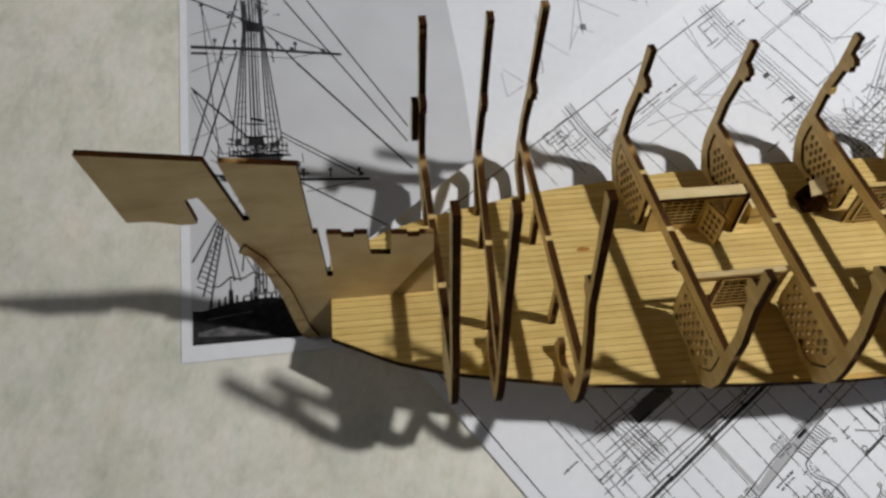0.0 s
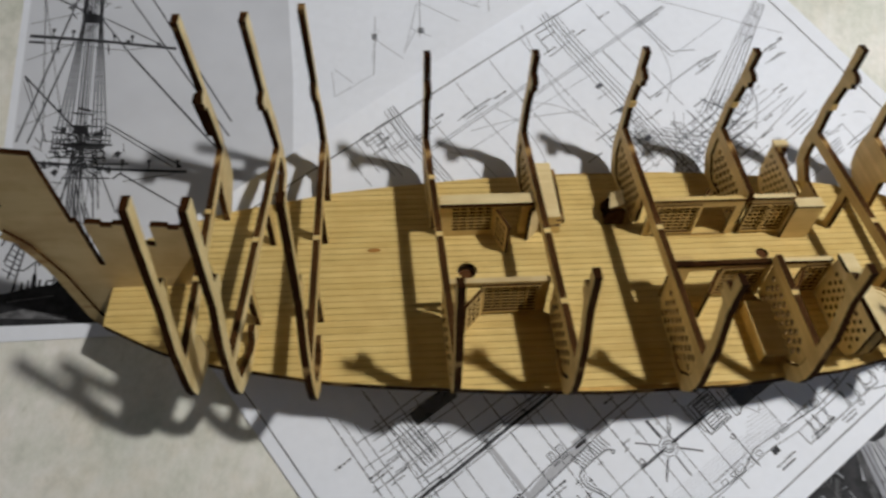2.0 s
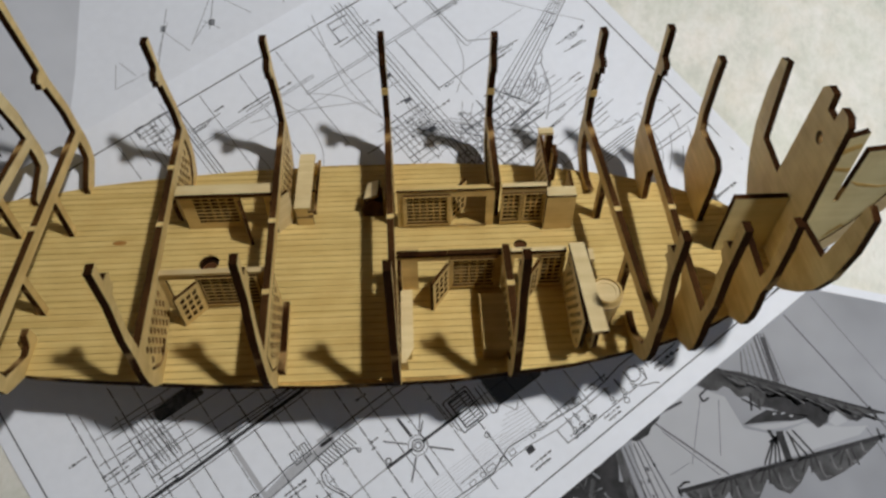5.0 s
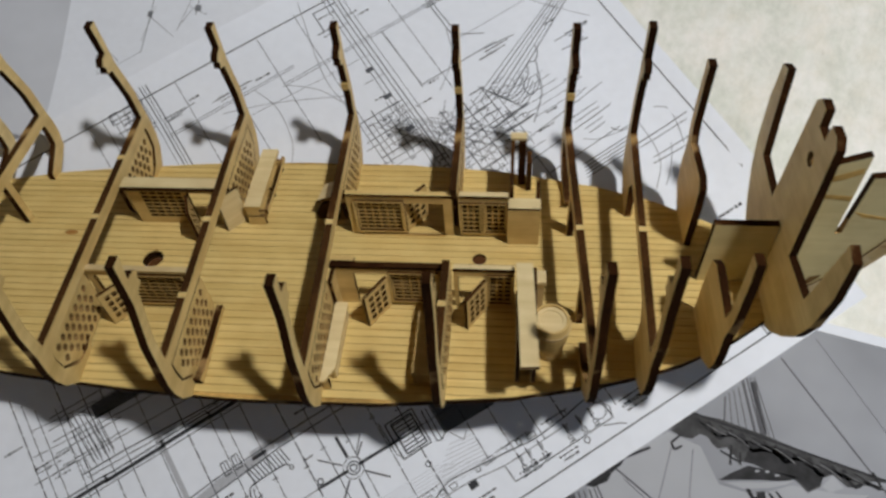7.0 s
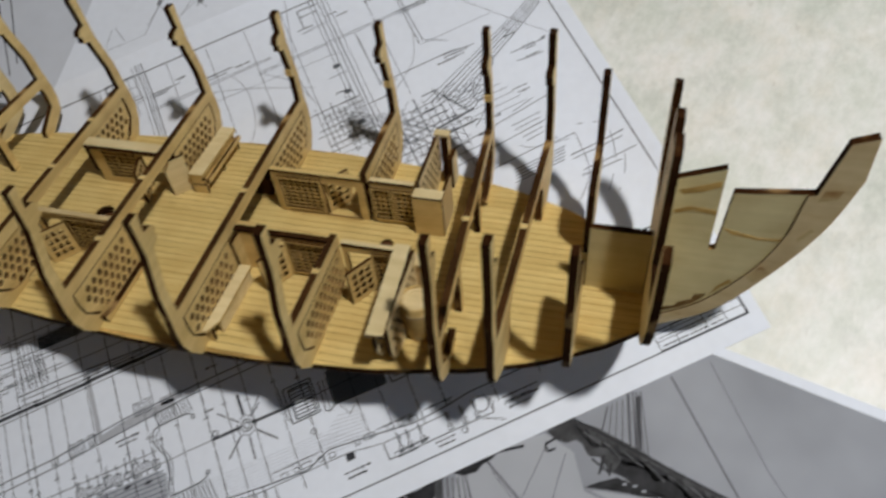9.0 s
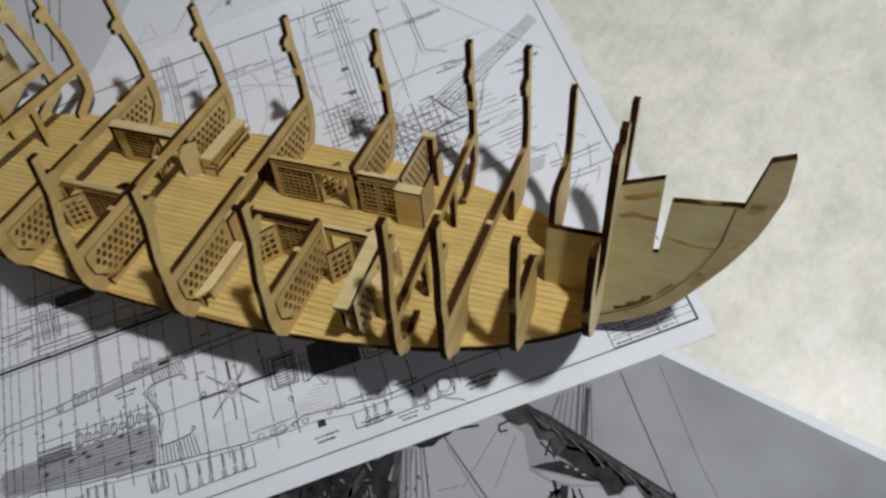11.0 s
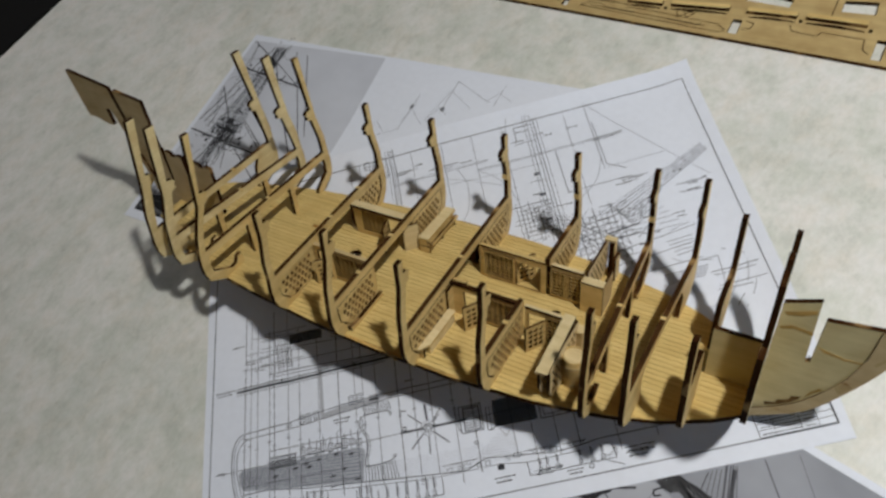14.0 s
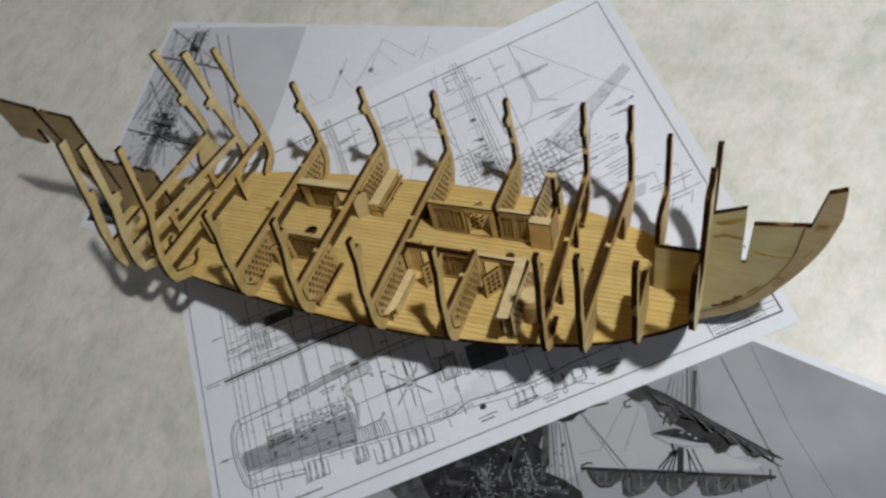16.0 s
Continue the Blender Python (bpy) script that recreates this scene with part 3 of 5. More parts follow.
bench = empty("bench", on_deck(43, 41), "long pale wooden bench with slatted trestle legs against a rib", "bench")
box_at("seat", (-3.6, -17.5, 9.9), (4.0, 20, 11.9), (PALE, PLY), bench)
box_at("apron", (-3.1, -17.3, 4.2), (2.4, 19.6, 9.8), (PLY, PLY), bench)
for y in (-17, 0, 17):
    box_at("leg", (-3.2, y - 0.8, 0.1), (4.6, y + 0.8, 5.3), (PLY, EDGE), bench)
box_at("rail", (5.2, -16.6, 6.2), (6.6, 18.6, 8.6), (PLY, EDGE), bench)
for y in (-16.4, 16.4):
    box_at("bracket", (2.5, y - 0.8, 6.4), (5.1, y + 0.8, 8.2), (PLY, EDGE), bench)

bunk = empty("bunk", on_deck(92, -42.5), "narrow pale wooden bunk against a pierced bulkhead", "bunk", "bunks in the cabins")
sheet("lid", mm([(-2.4, -18.6), (-0.6, -18.6), (2.8, -12), (2.8, 18), (-2.4, 18)]), 0.0012, pose(0, 0, 0.0082), bunk, mats=(PALE, PLY))
box_at("side", (0.4, -12, 0.1), (2, 17, 7.3), (PALE, PLY), bunk)
for y in (-16, 16):
    box_at("end", (-2.4, y - 0.8, 0.1), (0.3, y + 0.8, 7.3), (PLY, EDGE), bunk)
bunk = empty("bunk", on_deck(130, -41), "low tan wooden bunk with a plain lid", "bunk", "bunks in the cabins")
box_at("lid", (-6.2, -14.6, 6.6), (5.4, 13.6, 8), (PLY, PLY), bunk)
box_at("side", (-6, -14.2, 0.1), (-4.6, 13, 6.5), (PLY, PLY), bunk)
for y in (-13.4, 12):
    box_at("end", (-4.5, y - 0.8, 0.1), (5, y + 0.8, 6.5), (PLY, PLY), bunk)

stove = empty("galley_stove", on_deck(76, 33), "small dark curved wooden stove with a pale sloping lid", "stove")
sheet("cheek", mm([(-4.5, 0.1), (5, 0.1), (5, 9), (1, 11.5), (-3, 8), (-5, 4)]), 0.0016, pose(0, -0.0045, 0) @ ALONG, stove, mats=(TOAST, EDGE))
sheet("cheek", mm([(-4.5, 0.1), (5, 0.1), (5, 9), (1, 11.5), (-3, 8), (-5, 4)]), 0.0016, pose(0, 0.0045, 0) @ ALONG, stove, mats=(TOAST, EDGE))
box_at("hearth", (-4.2, -3.6, 0.2), (4.6, 3.6, 2), (EDGE,), stove)
box_at("grate", (-3.4, -3.6, 4.4), (4.6, 3.6, 5.6), (EDGE,), stove)
sheet("lid", mm([(-4.0, -4.4), (3.8, -5.2), (4.8, 4.6), (-1.6, 4.9)]), 0.0016, pose(0, 0, 0.0124, 0, -28, 0), stove, mats=(PALE, EDGE))

# ---- papers ----
def paper(name, corners, z, label, category):
    verts = [(x, y, z) for x, y in corners] + [(x, y, z - 0.0002) for x, y in corners]
    ob = mesh_object(name, verts, [(0, 1, 2, 3), (7, 6, 5, 4), (0, 4, 5, 1), (1, 5, 6, 2), (2, 6, 7, 3), (3, 7, 4, 0)], (PAPER,))
    return tagged(ob, label, category)


class Print:
    """Strokes and shapes printed on a sheet, in its own millimetres, gathered into one flat part."""

    def __init__(self, origin, degrees, z, bold=1.0, lift=None):
        c, s = math.cos(radians(degrees)), math.sin(radians(degrees))
        self.to = lambda u, v: (origin[0] + (u * c - v * s) / 1000, origin[1] + (u * s + v * c) / 1000)
        self.z, self.bold, self.lift, self.verts, self.faces = z, bold, lift, [], []

    def line(self, u0, v0, u1, v1, w=0.3):
        d = math.hypot(u1 - u0, v1 - v0) or 1
        if self.lift and d > 13 and (max(v0, v1) > 250 or max(u0, u1) > 350):
            n = math.ceil(d / 12)
            for k in range(n):
                f, g = k / n, (k + 1) / n
                self.line(u0 + f * (u1 - u0), v0 + f * (v1 - v0), u0 + g * (u1 - u0), v0 + g * (v1 - v0), w)
            return
        a, b = -(v1 - v0) / d * w * self.bold / 2, (u1 - u0) / d * w * self.bold / 2
        self.shape([(u0 - a, v0 - b), (u1 - a, v1 - b), (u1 + a, v1 + b), (u0 + a, v0 + b)])

    def path(self, points, w=0.3, closed=False):
        for p, q in zip(points, points[1:] + (points[:1] if closed else [])):
            self.line(*p, *q, w)

    def dashed(self, u0, v0, u1, v1, w=0.25, dash=4.0, gap=1.2):
        length = math.hypot(u1 - u0, v1 - v0)
        at = 0.0
        while at < length:
            a, b = at / length, min(1, (at + dash) / length)
            self.line(u0 + a * (u1 - u0), v0 + a * (v1 - v0), u0 + b * (u1 - u0), v0 + b * (v1 - v0), w)
            at += dash + gap

    def shape(self, points):
        n = len(self.verts)
        self.verts += [(*self.to(u, v), self.z + (self.lift(u, v) if self.lift else 0)) for u, v in points]
        flat = [Vector((u, v, 0)) for u, v in points]
        if len(points) == 4:
            self.faces.append((n, n + 1, n + 2, n + 3))
        else:
            self.faces += [tuple(n + i for i in t) for t in tessellate_polygon([flat])]

    def box(self, u0, v0, u1, v1, w=0.25):
        self.path(rect(u0, v0, u1, v1), w, True)

    def words(self, u, v, length, rng, size=1.2, turn=0.0):
        """A row of unreadable small lettering, as short bars."""
        at, c, s = 0.0, math.cos(turn), math.sin(turn)
        while at < length:
            n = rng.uniform(0.6, 2.4)
            self.line(u + at * c, v + at * s, u + (at + n) * c, v + (at + n) * s, size * rng.uniform(0.45, 0.8))
            at += n + rng.uniform(0.3, 0.8)

    def done(self, name, mat, parent, label=""):
        ob = mesh_object(name, self.verts, self.faces, (mat,), None, parent)
        if name in ("lettering", "planking", "bow_drawing", "rigging", "fold", "pale_gear", "gear_shadow", "gear_tone", "dark_folds", "sail_line_work", "sail_plan"):
            tagged(ob, kind="stuff")
        if label:
            ob["label"] = label
        up = [p.normal.z for p in ob.data.polygons]
        if any(z < 0 for z in up):
            ob.data.flip_normals() if all(z < 0 for z in up) else None
        return ob


rng = random.Random(7)

# the print with a mast on its left half
photo_sheet = paper("photo_print", [(0.061, 0.240), (0.386, 0.325), (0.330, 0.534), (0.005, 0.449)], 0.0004, "white print with a grey photograph of a mast and rigging", "paper")
tagged(photo_sheet, group="prints on the table")
def on_a(z):
    return Print((0.061, 0.240), 15, z)
p = on_a(0.00046)
p.shape([(5, 8), (56, 7), (153, 4), (153.5, 140), (150, 213), (4, 209)])
p.done("photograph", PHOTO_SKY, photo_sheet, "pale grey photographed sky")
p = on_a(0.00054)
p.shape([(5.5, 8), (5.5, 25), (10, 24.5), (23, 27), (41, 28.5), (52, 27), (66, 25), (80, 25), (80, 7), (56, 7)])
for k in range(18):
    u, h = 14 + 3.2 * k + rng.uniform(-0.8, 0.8), rng.uniform(1.5, 5)
    p.shape([(u, 26), (u + 1.5, 26), (u + 1.3, 28 + h), (u + 0.3, 28 + h)])
for u in (24, 36, 50):
    p.shape([(u - 1.4, 27), (u + 1.4, 27), (u + 1, 34), (u - 1, 34)]), p.line(u, 30, u, 40, 0.6)
p.done("dark_hull", PHOTO_DARK, photo_sheet, "dark photographed hull and rail")
p = on_a(0.00056)
p.shape([(8, 14), (20, 16), (42, 11), (42, 9.4), (8, 12)]), p.line(12, 20, 34, 22, 0.5), p.line(30, 30, 60, 31, 1.0)
p.done("highlight", PHOTO_FOLD, photo_sheet, "dim grey rail along the hull")
p = on_a(0.00052)
for u0, u1, u2, w in ((36.2, 37.4, 37.0, 0.75), (38.2, 39.0, 38.9, 1.05), (40.2, 40.6, 40.8, 0.8), (41.8, 42.0, 42.2, 0.5)):
    p.line(u0, 206, u1, 184, w), p.line(u1, 184, u2, 109, w)
p.line(38.2, 109, 38, 30, 1.0), p.line(39.9, 109, 39.8, 30, 1.0), p.line(36.6, 104, 36.8, 30, 0.8), p.line(41.8, 104, 41.4, 30, 0.8)
p.line(6, 176, 50, 170.2, 2.1), p.line(50, 170.2, 88, 164, 1.7), p.line(6, 172, 15, 171, 1.6), p.line(58, 90.4, 97, 87, 1.6), p.line(4, 98, 30, 95, 1.5)
for u, v in ((19, 178.5), (30, 177), (53, 173.5), (63, 172.5), (63, 94.5), (77, 93.5), (92, 92.5)):
    p.line(u, v - 3.4, u, v + 0.6, 0.8), p.path(circle(u, v + 0.8, 0.7, 8), 1.2, True)
p.shape([(34, 188), (37, 191), (45, 188), (47, 185), (43, 182.6), (36, 183.6)])
for v, a, b, w in ((113.6, 24, 36, 0.9), (106.4, 25, 57, 1.1), (109, 25, 56, 0.6), (112, 40, 56, 0.8), (127.6, 37, 44, 1.6)):
    p.line(a, v + 0.8, b, v - 1.6, w)
for k in range(15):
    p.line(25 + 2.15 * k, 104.4, 25.4 + 2.12 * k, 113 - 1.2 * (k % 2), 0.5)
for u, v in ((12, 203), (27, 194), (27, 127), (8, 147), (36, 117), (61, 170), (78, 167.5), (93, 90.5)):
    p.shape([(u - 1.6, v + 0.6), (u + 0.4, v + 1.2), (u + 1.6, v - 0.4), (u - 0.2, v - 1.2)])
p.shape([(26, 107), (40, 107.6), (56, 105), (50, 103), (38, 103.4)]), p.shape([(35, 112), (36, 117), (43, 117), (44, 112)])
for v, a, b in ((117, 32, 48), (98, 28, 54), (94, 24, 66), (86, 32, 57), (124.6, 34, 46)):
    p.line(a, v + 0.8, b, v - 0.8, 0.9)
for u, v in ((30, 115), (50, 112), (60, 99), (22, 95), (56, 90), (28, 90)):
    p.shape([(u - 2.2, v), (u, v + 2.4), (u + 2, v + 0.6), (u + 0.6, v - 2.4)])
p.done("mast", INK, photo_sheet, "dark mast, platforms and yards")
p = on_a(0.0005)
STAYS = ((6, 208, 36, 191, 1.0), (45, 186, 63, 161, 0.8), (63, 161, 120, 91, 1.1), (58, 203, 119, 107, 0.8), (71, 202, 120, 116, 0.8), (47, 186, 78, 168, 0.7), (32, 205, 6, 109, 1.0), (31, 171, 12, 108, 1.0))
BRACES = ((6, 150, 36, 116, 1.0), (52, 119, 93, 91, 0.7), (53, 116, 90, 90, 0.6), (12, 203, 20, 109, 0.5), (12, 203, 28, 124, 0.4), (62, 88, 86, 72, 0.9), (86, 72, 104, 60, 0.8), (64, 83, 90, 86, 0.5),
                      (8, 147, 22, 108, 0.5), (6, 146, 16, 120, 0.4), (15, 171, 60, 164, 0.4), (60, 164, 82, 167, 0.4), (22, 172, 23, 164, 0.8), (50, 170, 50.6, 162, 0.7), (6, 184, 40, 192, 0.35), (6, 160, 36, 172, 0.35), (6, 118, 30, 128, 0.35))
for a, b, c, d, w in STAYS + BRACES:
    p.line(a, b, c, d, w)
for k in range(4):
    p.line(34 + 0.7 * k, 204, 34.6 + 0.5 * k, 184, 0.6), p.line(34.6 + 0.5 * k, 184, 26.5 + 2.4 * k, 112, 0.7)
    p.line(43 + 0.7 * k, 204, 44 + 0.5 * k, 184, 0.6), p.line(44 + 0.5 * k, 184, 45.5 + 2.6 * k, 110, 0.7)
    p.line(18.5 + 1.2 * k, 72, 5.5 + 2.6 * k, 50 - 9 * k, 0.95), p.line(40 + 1.6 * k, 72, 46 + 5 * k, 28, 0.8)
for k in range(13):
    f = k / 13
    p.line(32 - 5 * f, 170 - 58 * f, 36 - 1 * f, 170.3 - 58 * f, 0.35), p.line(44.5 + f, 170 - 58 * f, 46 + 7 * f, 169.8 - 58 * f, 0.35)
    p.line(17.6 - 11 * f, 69 - 34 * f, 20.6 - 5.6 * f, 66 - 36 * f, 0.55)
p.line(22, 62, 26, 38, 0.8), p.line(23, 64, 29, 38, 0.6), p.line(24, 66, 40, 34, 0.5)
p.path([(15, 37), (18, 36), (21, 38), (24, 40.6), (28, 39), (31, 39.6), (35, 42), (39, 40), (44, 41)], 0.8)
p.line(30, 95, 58, 90.4, 1.4)
for k in range(70):
    u, v, t = rng.gauss(39, 10), rng.gauss(97, 7), rng.uniform(0, 3.1)
    p.line(u, v, u + 6 * math.cos(t), v + 6 * math.sin(t), rng.uniform(0.3, 1.0))
for k in range(18):
    p.line(rng.gauss(40, 4), 104, rng.gauss(40, 12), rng.uniform(40, 84), rng.uniform(0.3, 0.8))
for k in range(40):
    u, v, t = rng.gauss(40, 5), rng.gauss(196, 9), rng.uniform(0, 3.1)
    p.line(u, v, u + 4 * math.cos(t), v + 4 * math.sin(t), rng.uniform(0.3, 0.8))
for k in range(60):
    u, v, t = rng.gauss(40, 7), rng.gauss(108, 4.5), rng.uniform(0, 3.1)
    p.line(u, v, u + 3 * math.cos(t), v + 3 * math.sin(t), rng.uniform(0.4, 1.1))
p.done("rigging", INK, photo_sheet, "thin grey ropes and shrouds")
p = on_a(0.00046)
p.line(201, 181, 199, 142, 0.45), p.line(202.4, 172, 198, 150, 0.3), p.line(200, 166, 216, 152, 0.3), p.shape(rect(198.6, 165.4, 201.4, 169.4))
p.path([(177, 146.4), (187, 137.4)], 0.35), p.path([(175.4, 145), (176.6, 129)], 0.3), p.line(177, 129, 186, 135, 0.3), p.line(199, 143, 184, 133, 0.25)
p.line(228, 201.6, 226.4, 166, 0.5), p.line(226, 190, 217, 156, 0.35), p.line(228, 201.4, 263, 185, 0.35), p.line(227.4, 190, 249.6, 176, 0.35), p.line(224, 170, 218, 159, 0.35), p.shape(rect(225.4, 168.6, 229, 172.6)), p.line(222, 172, 233, 166, 0.35)
p.line(269, 205, 268, 182, 0.4), p.line(268, 196, 280, 190, 0.3), p.line(268, 198, 260, 186, 0.3)
p.done("sail_plan", INK_GREY, photo_sheet, "thin line drawing of masts and sails")

# the print with furled sails
harbour = paper("photo_print", [(0.40, 0.168), (0.697, 0.168), (0.697, 0.3765), (0.40, 0.3765)], 0.0004, "white print with a grey photograph of furled sails", "paper")
tagged(harbour, group="prints on the table")
def on_b(z):
    return Print((0.40, 0.168), 0, z)
p = on_b(0.00046)
p.shape([(4, 0.4), (293, 0.4), (293, 204), (4, 204)])
p.done("photograph", PHOTO_MID, harbour, "grey photographed sky")
p = on_b(0.00048)
p.shape([(96, 118), (112, 132), (126, 143), (140, 141), (150, 128), (165, 128), (178, 136), (196, 138), (208, 141), (204, 136), (162, 114), (124, 95), (118, 84), (108, 86)])
p.done("bright_sky", PHOTO_PALE, harbour, "pale sky between the sails")
SAIL_HIGH = [(126.5, 144), (134, 153.5), (146, 154.5), (164.5, 153), (182.5, 150.8), (199.5, 149.6), (215, 148), (207, 146.4), (203.5, 143.6), (199.5, 141.6), (193, 145), (189.5, 142.4), (189, 138.6), (184.5, 135), (180, 138), (177, 139),
             (169, 138.6), (162, 140), (156, 139.6), (150.5, 143.6), (147, 142), (145, 143), (142, 145.6), (139, 146), (136, 143), (132, 142.6)]
SAIL_LOW = [(124, 94.6), (145, 105), (163, 113.5), (183.5, 123.5), (215, 137.4), (210, 131), (203, 123), (197, 117.4), (190, 112.4), (186.5, 111), (181, 117), (177.5, 108.6), (173, 102.6), (167, 103.4), (162, 107),
            (159, 98), (153, 91.4), (149, 91.4), (145, 98), (141.5, 91.6), (136.5, 88.4), (131, 89.4), (126.5, 92.4)]
for loop, label in ((SAIL_HIGH, "dark furled upper sail"), (SAIL_LOW, "grey furled lower sail")):
    p = on_b(0.00052)
    p.shape(loop)
    p.done("furled_sail", PHOTO_SAIL, harbour, label)
# folds: dark creases, then paler bellies
p = on_b(0.00054)
for k in range(16):
    s = k / 16
    u, v = 132 + 74 * s, 152.6 - 5.2 * s
    p.path(smooth([(u, v), (u + 5, v - 1.6 - 2 * (k % 3)), (u + 9, v - 2.6 - 2.4 * (k % 2) * (1 - s)), (u + 15, v - 3.4)], 3), 0.6 + 0.5 * (k % 3))
p.shape([(158, 140.2), (160, 148.6), (172, 149.6), (186, 147), (190, 144), (189, 139.6), (185, 136), (180, 139), (170, 139.4)])
for u, v in ((145, 104), (162, 112.4), (181, 121.4), (198, 128)):
    for a, b in ((-5, -7), (-2, -8), (1, -7.4), (4, -6)):
        p.path(smooth([(u + 0.5 * a, v + 0.2 * a), (u + a, v + 0.5 * b), (u + 1.5 * a, v + b)], 3), 0.8)
p.path(smooth([(127, 93.6), (131, 91), (137, 90), (142, 93.6)], 3), 0.7), p.path(smooth([(129, 95), (134, 93), (140, 95.4)], 3), 0.5)
p.line(122, 93.2, 216, 138, 1.9), p.line(126, 145, 134, 153.8, 1.4), p.line(134, 153.8, 216, 148.4, 1.0)
p.line(121.6, 95.6, 124, 91.6, 0.9), p.line(212, 140.6, 214.6, 134.6, 1.0), p.line(208, 150.4, 212, 145.6, 1.1), p.path([(131, 143), (128, 139), (130, 136.6), (132.6, 139)], 1.0), p.path([(122.4, 95.4), (124.4, 98), (127, 98.6)], 1.0)
p.shape([(149.5, 129.6), (154, 134), (160, 138.8), (170, 139.4), (180, 140), (176, 136.8), (166, 134.6), (157, 132)])
p.line(166.4, 130, 171.8, 117, 3.4), p.line(148, 141.6, 157, 139, 0.9), p.line(152, 145, 153, 137, 1.0), p.line(156, 143, 157, 138, 0.8)
for a, b, c, d in ((163.8, 126.3, 160.5, 113.4), (164.4, 127, 162.6, 113.8), (164.8, 127.4, 165.5, 114.7), (165.4, 128, 167.7, 115.8), (169.7, 130.4, 179.8, 121.6), (172.4, 131.8, 182.7, 123.1), (170.6, 130, 176.4, 120)):
    p.line(a, b, c, d, 0.9)
p.line(161, 130, 166, 124, 1.6), p.line(162, 124, 166, 127, 1.0)
p.shape([(95, 111.5), (99, 117), (104, 123), (111, 128.5), (110, 124), (107, 120), (106, 116), (101, 112)]), p.line(110, 127, 120, 134.5, 1.2)
p.done("dark_folds", PHOTO_DARK, harbour, "dark creases, yards and platform")
p = on_b(0.00056)
for k in range(7):
    s = (k + 0.5) / 7
    u, v = 136 + 66 * s, 151 - 4.4 * s
    p.path(smooth([(u, v), (u + 4, v - 1.2), (u + 9, v - 2.2 - 1.4 * (k % 2))], 3), 0.5)
for u, v, r in ((133.6, 92.6, 2.2), (138, 94.4, 2.0), (151, 97, 2.6), (156, 102, 2.2), (169.6, 107, 2.4), (174.6, 111, 2.0), (188, 116, 2.4), (193, 120.4, 2.4), (200, 125, 2.0), (206, 130, 1.6)):
    p.path(smooth([(u - r, v + 1.6 * r), (u - 0.4 * r, v), (u + 0.4 * r, v - r), (u + 1.4 * r, v - 0.6 * r)], 3), 0.9)
p.done("fold", PHOTO_FOLD, harbour, "dim grey bellies of the folded sails")
p = on_b(0.00057)
p.shape([(152, 129.4), (158, 131.4), (166, 133.6), (179, 138.4), (176, 135.8), (169, 132.2), (160, 129.2)]), p.shape([(189.6, 139), (193, 144.6), (198, 141), (193, 137.6)])
for u, v in ((163, 137.4), (167, 138.4), (171, 138)):
    p.line(u, v, u + 1.6, v + 0.5, 0.8)
p.done("highlight", PHOTO_PALE, harbour, "pale underside of the platform")
# the deck with its gear
GEAR = [(36, 43), (44, 56), (58, 71.5), (78.5, 92.5), (86, 98), (91, 106), (93.4, 101), (95, 92.5), (100.9, 92.7), (104.5, 87.2), (104.6, 81.8), (116.9, 83), (128, 82), (138, 70), (150, 50), (165, 25), (175, 1), (72, 1), (66, 14), (59.5, 24), (50, 34)]
p = on_b(0.00053)
p.shape(GEAR)
p.done("dark_hull", PHOTO_DARK, harbour, "dark tangle of rigging and deck gear")
p = on_b(0.00051)
p.shape([(21, 27), (28, 35), (36, 43), (46, 37), (59.5, 24), (70, 6), (72, 1), (52, 1), (46, 14), (40.5, 26), (34, 24)])
p.done("dim_shore", PHOTO_SHADE, harbour, "dim grey slope beside the gear")
def inside(u, v, loop):
    odd = False
    for (a, b), (c, d) in zip(loop, loop[1:] + loop[:1]):
        if (b > v) != (d > v) and u < a + (v - b) * (c - a) / (d - b):
            odd = not odd
    return odd


def strewn(p, count, turns, length, width, spots=((80, 50, 26, 30),)):
    """Short strokes of several directions inside the dark outline of the gear."""
    while count:
        cu, cv, su, sv = rng.choice(spots)
        u, v, a, l = rng.gauss(cu, su), rng.gauss(cv, sv), rng.choice(turns) + rng.gauss(0, 0.12), rng.uniform(*length)
        q = (u + l * math.cos(a), v + l * math.sin(a))
        if inside(u, v, GEAR) and inside(*q, GEAR):
            p.line(u, v, *q, rng.uniform(*width))
            count -= 1


p = on_b(0.00055)
for u0, v0, u1, v1, w in ((81.9, 64.2, 83.2, 91, 2.0), (81.2, 82.4, 87.4, 67.1, 1.8), (88.9, 86.4, 105.2, 69.5, 1.3), (91.9, 69.6, 102.3, 64.3, 2.6), (54, 60, 74, 66, 4.0), (50, 46, 78, 58, 3.0), (104, 72, 122, 78, 3.0), (84, 56, 100, 60, 5.0), (62, 40, 92, 36, 4.0), (92, 50, 126, 60, 3.4), (84, 22, 140, 40, 4.0)):
    p.line(u0, v0, u1, v1, w)
strewn(p, 60, (-0.85, -0.85, 0.5, 1.45), (2, 9), (0.4, 1.1))
p.line(92.6, 106.2, 107, 73.7, 3.2)
p.done("gear_tone", PHOTO_SHADE, harbour, "dark grey spars, boats and rails")
p = on_b(0.00059)
strewn(p, 230, (-0.85, 0.5, 1.2, -1.2), (2, 10), (0.6, 1.6))
p.done("gear_shadow", PHOTO_DARK, harbour, "black gaps between the gear")
p = on_b(0.0006)
